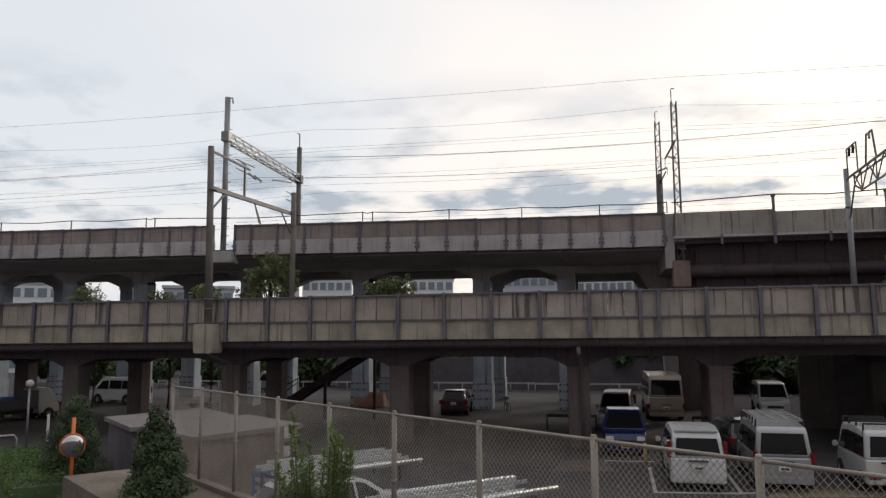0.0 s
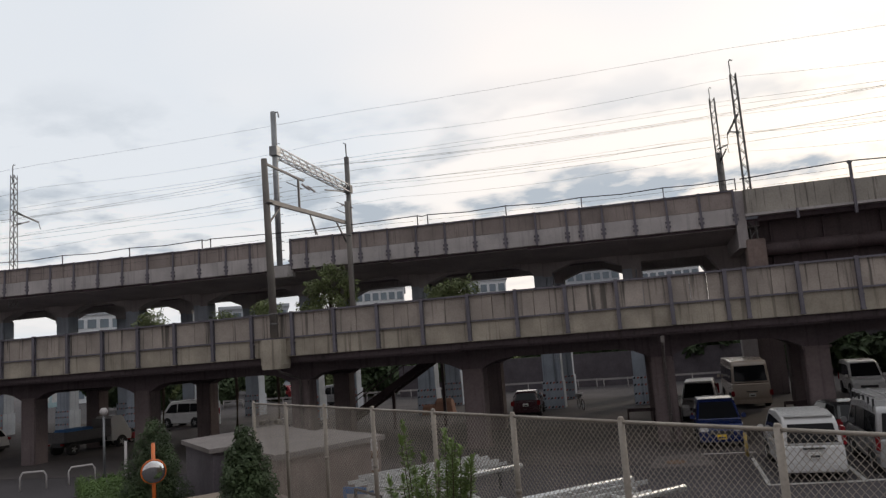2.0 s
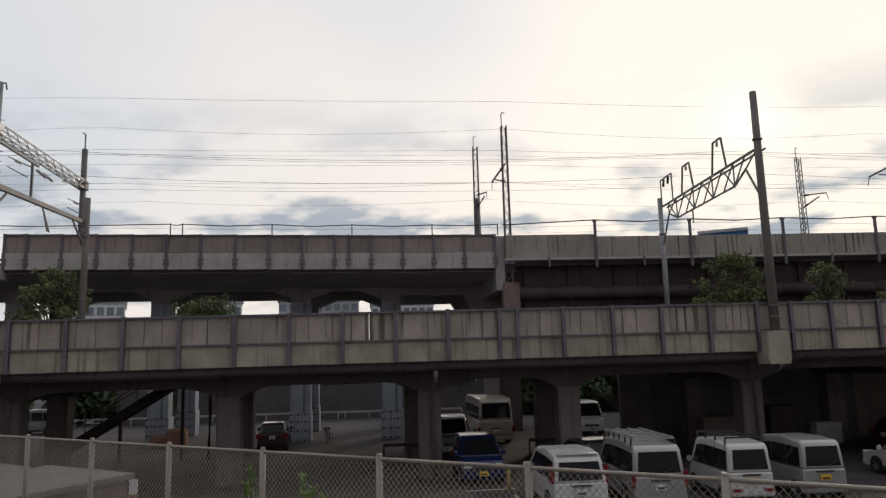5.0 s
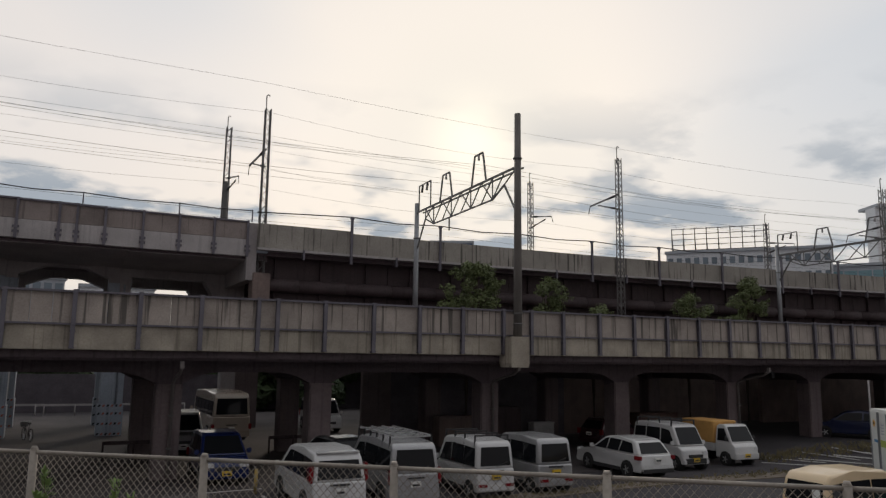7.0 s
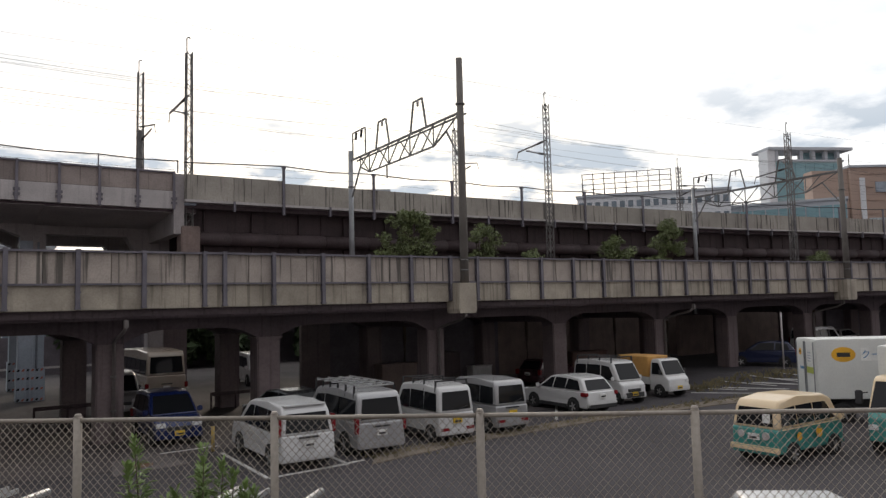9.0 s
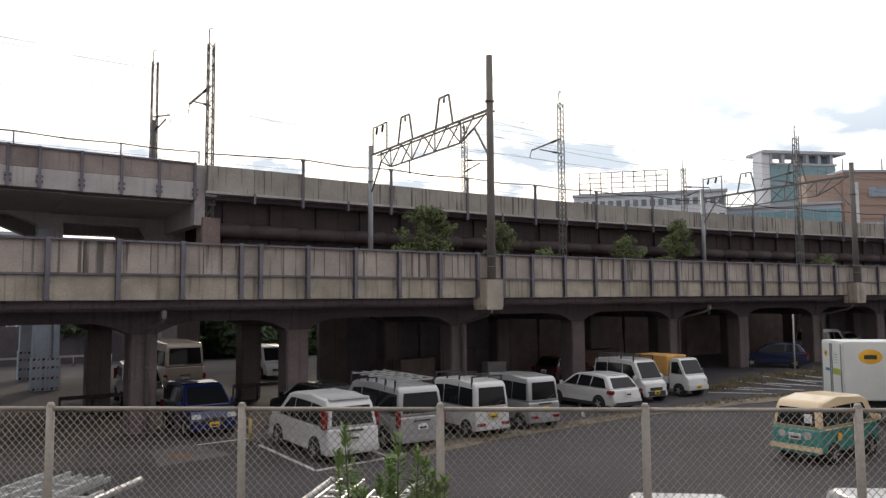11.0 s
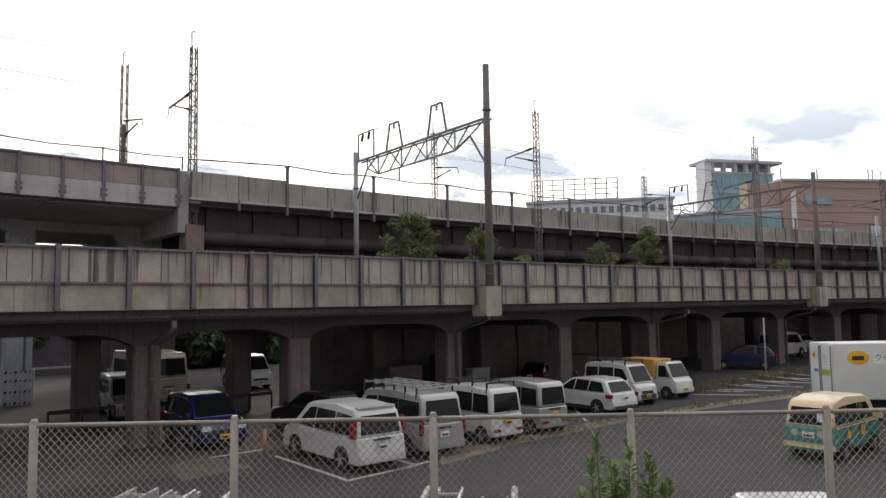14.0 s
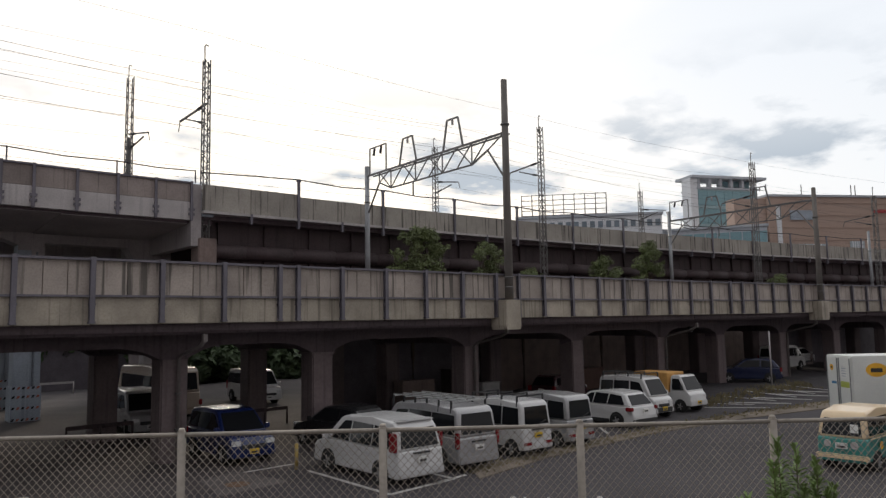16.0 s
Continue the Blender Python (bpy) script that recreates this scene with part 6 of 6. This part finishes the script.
hedge(-20.9, 22.9, -15.6, 17.6, 1.7, 0.75, 301, "clipped green hedge along the lane")
hedge(-13.9, 16.9, -11.6, 15.6, 1.5, 0.5, 302, "low clipped green hedge below the shrubs")


# weeds along the dirt strip and the far wall
def weeds():
    rnd = random.Random(7)
    verts, faces = [], []

    def tuft(x, y, h):
        for _ in range(5):
            a = rnd.uniform(0, 6.28)
            d = Vector((math.cos(a), math.sin(a), 0)) * 0.02
            tip = Vector((x, y, ground_at(x, y) + h * rnd.uniform(0.5, 1.1))) + d * rnd.uniform(0.5, 5)
            b = Vector((x, y, ground_at(x, y)))
            i = len(verts)
            verts.extend([b - d, b + d, tip])
            faces.append((i, i + 1, i + 2))
    for _ in range(900):
        u = rnd.random()
        x = 3.6 + 26 * u
        y = 22.35 + 0.9 * math.sin(u * 3.0) + rnd.gauss(0, 0.3) - (u ** 3) * 0.8
        tuft(x * K, y * K, 0.12)
    for _ in range(700):
        x = rnd.uniform(22, 34)
        tuft(x * K, (25.9 + rnd.gauss(0, 0.35)) * K, 0.22)
    me = bpy.data.meshes.new("weeds")
    me.from_pydata([tuple(v) for v in verts], [], faces)
    me.materials.append(M["weed"])
    tagged(new("weeds", me), "dry and green weeds along the dirt strip", "weeds", kind="stuff")


weeds()


# ---- low building and lane on the near side ----
def low_building():
    t = thing("low_building", "low building with flat weathered concrete roof slabs", "building", kind="structure")
    a = [(-17.05, 22.15), (-14.3, 19.6), (-12.2, 22.6), (-15.5, 25.8)]
    b = [(-13.7, 19.6), (-11.0, 17.4), (-9.4, 20.7), (-12.3, 23.0)]
    part("roof", slab([(x * K, y * K) for x, y in a], 1.78, 1.92), "roofslab", t)
    part("roof", slab([(x * K, y * K) for x, y in b], 1.86, 2.0), "roofslab", t)

    def shrink(c, f=0.93):
        mx, my = sum(x for x, y in c) / 4, sum(y for x, y in c) / 4
        return [((mx + (x - mx) * f) * K, (my + (y - my) * f) * K) for x, y in c]
    part("wall", slab(shrink(a), -0.1, 1.78), "darkwall", t)
    part("wall", slab(shrink(b), -0.1, 1.86), "brownwall", t)


low_building()


def mirror_post():
    t = thing("traffic_mirror", "round traffic mirror on an orange post", "traffic mirror", at=pose(-15.2 * K, 18.35 * K, 0))
    part("post", tube([(0, 0, -0.1), (0, 0, 2.35)], 0.055, 10), "orange_paint", t)
    part("hood", tube([(0.07, -0.09, 1.55), (0.12, -0.16, 1.54)], 0.36, 20), "orange_paint", t)
    bm = bmesh.new()
    bmesh.ops.create_uvsphere(bm, u_segments=20, v_segments=8, radius=0.33)
    for v in bm.verts:
        v.co.z *= 0.2
    for f in bm.faces:
        f.smooth = True
    part("mirror_face", bm, "mirror", t, at=look((0.135, -0.18, 1.54), (0.98, -1.55, 1.45)) @ pose(0, 0, 0, 180))


mirror_post()


def lane_lamp(x, y):
    t = thing("lamp_post", "white globe lamp on a slim post", "lamp", at=pose(x * K, y * K, 0))
    part("post", tube([(0, 0, 0), (0, 0, 2.75)], 0.05, 8), "galv", t)
    bm = bmesh.new()
    bmesh.ops.create_uvsphere(bm, u_segments=14, v_segments=10, radius=0.17)
    for f in bm.faces:
        f.smooth = True
    part("globe", bm, "band", t, "white globe", pose(0, 0, 2.85))


lane_lamp(-23.1, 25.7)


def post_thing(name, label, category, x, y, h, r, mat, bands=None):
    t = thing(name, label, category, at=pose(x * K, y * K, ground_at(x * K, y * K)))
    part("shaft", tube([(0, 0, 0), (0, 0, h)], r, 10), mat, t)
    for i in range(4 if bands else 0):
        part("ring", tube([(0, 0, h * (0.2 + 0.2 * i)), (0, 0, h * (0.28 + 0.2 * i))], r + 0.004, 10), bands, t)
    return t


post_thing("marker_post", "white marker post by the hedge", "post", -19.4, 22.4, 1.95, 0.05, "band")
post_thing("bollard", "small yellow bollard by a pier", "bollard", 0.55, 26.4, 0.8, 0.06, "yellow")
post_thing("warning_post", "worn brown and white striped post behind the fence", "post", -8.35, 17.2, 2.35, 0.09, "band", "rust")
post_thing("sign_post", "thin pale post with small plate by the far pier", "post", 30.8, 26.6, 3.3, 0.05, "band")

sign = thing("blue_sign", "blue notice board with white bars behind the fence", "sign", at=pose(-8.0 * K, 15.6 * K, 0, 0, 0, -10))
part("board", box(-0.55, 0.55, -0.02, 0.02, 0.7, 1.5), "blue_sheet", sign)
for i in range(3):
    part("bar", box(-0.45, 0.4 - 0.15 * i, -0.026, -0.018, 0.85 + 0.2 * i, 0.95 + 0.2 * i), "band", sign)
for s in (-0.45, 0.45):
    part("leg", box(s - 0.02, s + 0.02, 0.02, 0.06, 0, 1.5), "galv", sign)


def hoop(x, y, turn, mat, label):
    t = thing("hoop_barrier", label, "barrier", "hoop barriers", at=pose(x * K, y * K, 0, 0, 0, turn))
    pts = [(-0.5, 0, 0), (-0.5, 0, 0.55), (-0.4, 0, 0.72), (0.4, 0, 0.72), (0.5, 0, 0.55), (0.5, 0, 0)]
    part("tube", tube(pts, 0.04, 8), mat, t)


hoop(-24.6, 23.75, 25, "band", "white steel hoop barrier beside the lane")
hoop(-23.4, 24.85, 50, "band", "white steel hoop barrier beside the lane")
hoop(-23.9, 20.9, 30, "yellow", "yellow steel hoop barrier beside the lane")


# ---- under the viaducts ----
def stairs():
    t = thing("steel_stairs", "dark steel outdoor stairs seen under the viaduct", "stairs")
    p, q = Vector((-18.6, 38.0, 0.3)) * K, Vector((-12.6, 38.0, 3.9)) * K
    for dy in (0.0, 1.4):
        part("stringer", bar(p + Vector((0, dy, 0)), q + Vector((0, dy, 0)), 0.1, 0.4), "girder", t)
        part("handrail", bar(p + Vector((0, dy, 1.0)), q + Vector((0, dy, 1.0)), 0.05), "girder", t)
    for i in range(24):
        c = p.lerp(q, (i + 0.5) / 24)
        part("tread", box(c.x - 0.14, c.x + 0.14, c.y, c.y + 1.4, c.z - 0.02, c.z + 0.02), "girder", t)
        if i % 3 == 0:
            part("baluster", box(c.x - 0.02, c.x + 0.02, c.y - 0.02, c.y + 0.02, c.z, c.z + 1.0), "girder", t)
    for f in (0.03, 0.5, 0.97):
        c = p.lerp(q, f)
        part("support", box(c.x - 0.08, c.x + 0.08, c.y + 0.6, c.y + 0.76, 0, c.z), "girder", t)


stairs()


def back_wall(x0, x1, y, z1, mat, label):
    ob = new("wall_under_bridge", mesh_of(box(x0 * K, x1 * K, y * K, y * K + 0.3, -0.1, z1 * K), mat))
    tagged(ob, label, "wall", kind="structure")


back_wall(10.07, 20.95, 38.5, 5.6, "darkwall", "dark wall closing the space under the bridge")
back_wall(35.5, 48.0, 36.9, 5.6, "brownwall", "brown wall closing the space under the bridge")
back_wall(20.96, 39.5, 38.5, 5.6, "brownwall", "brown wall closing the space under the bridge")
back_wall(8.5, 10.05, 38.45, 5.6, "pier", "pale concrete wall end under the bridge")
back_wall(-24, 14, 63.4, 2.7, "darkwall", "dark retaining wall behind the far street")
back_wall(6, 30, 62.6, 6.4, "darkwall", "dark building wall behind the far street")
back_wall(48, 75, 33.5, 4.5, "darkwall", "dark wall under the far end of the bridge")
for x, y, w, d, h, m, lb in ((12.2, 35.5, 2.2, 0.8, 1.5, "brownwall", "dusty stacked boxes against the dark wall"), (15.4, 36.0, 1.6, 0.9, 1.9, "girder", "dark steel locker against the wall"),
                             (17.5, 35.8, 1.4, 0.6, 1.0, "shop_white", "pale board leaning in the shade"), (24.0, 34.5, 3.0, 1.0, 1.3, "redbeam", "rusty red container against the brown wall")):
    s = thing("stored_box", lb, "storage", "stored things", at=pose(x * K, y * K, ground_at(x * K, y * K)))
    part("body", box(-w / 2, w / 2, -d / 2, d / 2, 0, h, bevel=0.03), m, s)
    part("lid", box(-w / 2 - 0.02, w / 2 + 0.02, -d / 2 - 0.02, d / 2 + 0.02, h, h + 0.06), m, s)


def guard_rail(x0, x1, y, label, mat="band", h=0.85):
    t = thing("guard_rail", label, "guard rail", "guard rails")
    n = max(2, int((x1 - x0) / 2.0))
    for i in range(n + 1):
        x = (x0 + (x1 - x0) * i / n) * K
        part("post", tube([(x, y * K, 0), (x, y * K, h)], 0.045, 8), mat, t)
    part("rail", bar((x0 * K, y * K, h - 0.06), (x1 * K, y * K, h - 0.06), 0.05, 0.16), mat, t)


guard_rail(-40, -6, 60.5, "pale guard rail along the far street")
guard_rail(-6.5, 3.0, 60.0, "pale guard rail along the far street")
guard_rail(-3.35, -1.1, 35.6, "dark low pipe rail beside a pier", "girder", 0.8)
guard_rail(3.2, 5.3, 35.6, "dark low pipe rail beside a pier", "girder", 0.8)

for x, h in ((-14.8, 1.1), (-15.6, 0.8)):
    s = thing("covered_pile", "pile of goods under an orange cloth", "pile", at=pose(x * K, 45.6 * K, 0))
    part("cloth", hull([(-0.5, 0), (-0.42, h * 0.8), (0, h), (0.42, h * 0.75), (0.5, 0)], 1.5, 1.1, 0, h, bevel=0.1), "cloth", s)


hoarding = thing("hoarding", "pale blue and white notice hoarding in the far car park", "hoarding", at=pose(-77, 80, 0, 0, 0, 40))
part("board", box(-2.4, 2.4, -0.06, 0.06, 0.6, 3.4), "facade_teal", hoarding)
for i in range(3):
    part("bar", box(-2.1 + 1.45 * i, -0.95 + 1.45 * i, -0.08, -0.055, 1.2, 2.9), "shop_white", hoarding)
for x in (-2.0, 2.0):
    part("leg", box(x - 0.06, x + 0.06, 0.06, 0.2, 0, 3.3), "galv", hoarding)


# ---- green belt and town beyond ----
def far_wood(name, x0, x1, y, z1, seed, count, label, size=0.45, mat="leaf_dark"):
    rnd = random.Random(seed)
    cs = []
    for i in range(int((x1 - x0) * 1.1)):
        cs.append((rnd.uniform(x0, x1) * K, (y + rnd.uniform(-2, 2)) * K, z1 * K * rnd.uniform(0.2, 0.8), rnd.uniform(0.9, 1.7)))
    me = leaves(cs, count, size, seed)
    me.materials.append(M[mat])
    tagged(new(name, me), label, "greenery", kind="stuff")


far_wood("far_greenery", -60, 10, 66, 4.6, 11, 45000, "dark greenery along the far street")
far_wood("far_greenery", -70, -16, 84, 5.0, 12, 26000, "green trees beyond the far car park", mat="leaf")
far_wood("far_greenery", 8, 40, 62, 6.0, 13, 20000, "dark greenery behind the bridge", 0.5)


def building(name, label, a, b, height, depth, wall, rows, cols, win="window", base=0.0, sill=0.35, win_h=0.5, win_w=0.7, roof="facade_grey"):
    """A block whose front runs from a to b (plan points), seen over the viaducts."""
    a, b = Vector((*a, 0)) * K, Vector((*b, 0)) * K
    d = b - a
    ang = math.degrees(math.atan2(d.y, d.x))
    t = thing(name, label, "building", "distant buildings", at=pose(a.x, a.y, 0, 0, 0, ang))
    L, H = d.length, height * K
    part("wall", box(0, L, 0, depth, 0, H), wall, t)
    part("roof", box(-0.3, L + 0.3, -0.3, depth + 0.3, H, H + 0.5), roof, t)
    fh, fw = (H - base * K) / rows, L / cols
    me = mesh_of(box(-fw * win_w / 2, fw * win_w / 2, -0.12, 0.1, -fh * win_h / 2, fh * win_h / 2), win, "window")
    for r in range(rows):
        for c in range(cols):
            part("window", me, None, t, at=pose(fw * (c + 0.5), 0, base * K + fh * (r + 0.5)))
    return t, L, H


t, L, H = building("glass_tower", "teal glass office block with a pale side and open roof frame", (150.7, 98.5), (165.8, 91.2), 35.6, 7, "facade_teal", 8, 7, "facade_glass", win_h=0.82, win_w=0.96)
for i in range(6):
    part("crown_post", box(L * i / 5.4, L * i / 5.4 + 0.8, 0, 1.2, H, H + 2.9), "facade_grey", t)
part("crown_slab", box(-2.2, L + 2.6, -0.8, 7, H + 2.9, H + 3.6), "facade_grey", t)
part("crown_back", box(L * 0.55, L, 3, 6, H, H + 2.9), "facade_glass", t)
part("side_wall", box(-2.2, -0.1, 0, 4, 0, H + 2.9), "facade_white", t)
for r in range(1, 8):
    part("floor_band", box(0, L, -0.25, -0.13, H * r / 8 - 0.25, H * r / 8 + 0.25), "facade_teal", t)
t, L, H = building("shopping_mall", "long brown shopping mall with pale window bands", (139.5, 76.6), (167.4, 59.2), 29.4, 8, "facade_brown", 9, 1, "facade_brown", base=6, win_h=0.04, win_w=0.9)
for u0, u1, z0, z1 in ((0.10, 0.40, 0.60, 0.66), (0.10, 0.46, 0.46, 0.52), (0.10, 0.40, 0.32, 0.38), (0.56, 0.66, 0.60, 0.68), (0.56, 0.66, 0.44, 0.5), (0.70, 0.80, 0.38, 0.42)):
    part("window_band", box(L * u0, L * u1, -0.2, 0.1, H * z0, H * z1), "band_glass", t, "pale glazed window band")
    for k in range(1, 6):
        x = L * (u0 + (u1 - u0) * k / 6)
        part("mullion", box(x - 0.12, x + 0.12, -0.28, 0.1, H * z0, H * z1), "facade_white", t)
part("stair_strip", box(L * 0.055, L * 0.085, -0.3, 0.1, H * 0.2, H * 0.93), "facade_white", t)
part("stair_strip", box(L * 0.83, L * 0.855, -0.3, 0.1, H * 0.2, H * 0.7), "facade_white", t)
part("sign_bar", box(L * 0.74, L * 0.86, -0.3, 0.1, H - 3.6, H - 2.9), "sign_red", t, "red sign bar")
part("sign_bar", box(L * 0.15, L * 0.33, -0.3, 0.1, H - 5.4, H - 3.2), "jacket", t, "blue grey sign bar")
part("side_wall", box(-8, -0.1, 0.6, 4, 0, H - 0.5), "facade_brown", t)
for x in (0.05, 0.3, 0.66, 0.69, 0.95):
    part("roof_mast", tube([(L * x, 3, H), (L * x, 3, H + 3.5)], 0.12, 6), "mast", t)
building("high_rise", "tall grey high-rise with vertical ribs", (279.0, 87.2), (284.1, 76.2), 66, 30, "facade_grey", 22, 8, "window", win_h=0.9, win_w=0.45)
building("station_block", "low glazed block with a dark red sign", (114.9, 89.9), (125.8, 70.6), 21.5, 20, "facade_grey", 5, 10, "facade_glass", win_h=0.6, win_w=0.9)
t, L, H = building("white_block", "long white block with small windows and a roof billboard frame", (92.4, 103.8), (109.9, 83.0), 24.0, 15, "facade_white", 8, 18, win_h=0.4, win_w=0.6)
frame_thing = thing("billboard_frame", "bare steel billboard frame on a roof", "billboard frame", at=t.matrix_world.copy())
for i in range(9):
    x = 1.0 + (L * 0.6) * i / 8
    part("upright", bar((x, 2, H + 0.5), (x, 2, H + 5.4), 0.18), "mast", frame_thing)
    part("strut", bar((x, 5, H + 0.5), (x, 2, H + 4.5), 0.12), "mast", frame_thing)
for z in (0.9, 2.0, 3.1, 4.2, 5.3):
    part("rail", bar((1.0, 2, H + z), (1.0 + L * 0.6, 2, H + z), 0.13), "mast", frame_thing)
building("blue_shed", "small building with a bright blue roof sheet", (47.5, 111.0), (53.5, 107.8), 23.2, 6, "blue_sheet", 2, 3)
for nm, lb, a, b, h, wall, rows, cols in (
        ("apartment_block", "white apartment block with balconies", (-47.5, 111), (-40, 113.5), 14.2, "facade_white", 6, 6),
        ("office_block", "pale office block beyond the viaduct", (-31, 116.4), (-24, 118), 14.3, "facade_white", 6, 5),
        ("office_block", "pale grey office block", (-18.5, 119), (-6, 120), 14.6, "facade_grey", 7, 9),
        ("office_block", "pale low office block", (-4.0, 120.2), (6, 120.1), 13.8, "facade_white", 6, 8),
        ("apartment_block", "white apartment block beyond the viaduct", (-84, 88), (-76, 94), 12.6, "facade_white", 5, 6),
        ("office_block", "grey office block beyond the viaduct", (-66, 101), (-57, 106), 12.4, "facade_grey", 5, 6),
        ("warehouse", "wide low warehouse beyond the viaduct", (10, 118), (40, 116), 12.0, "facade_grey", 4, 14)):
    building(nm, lb, a, b, h, 14, wall, rows, cols)
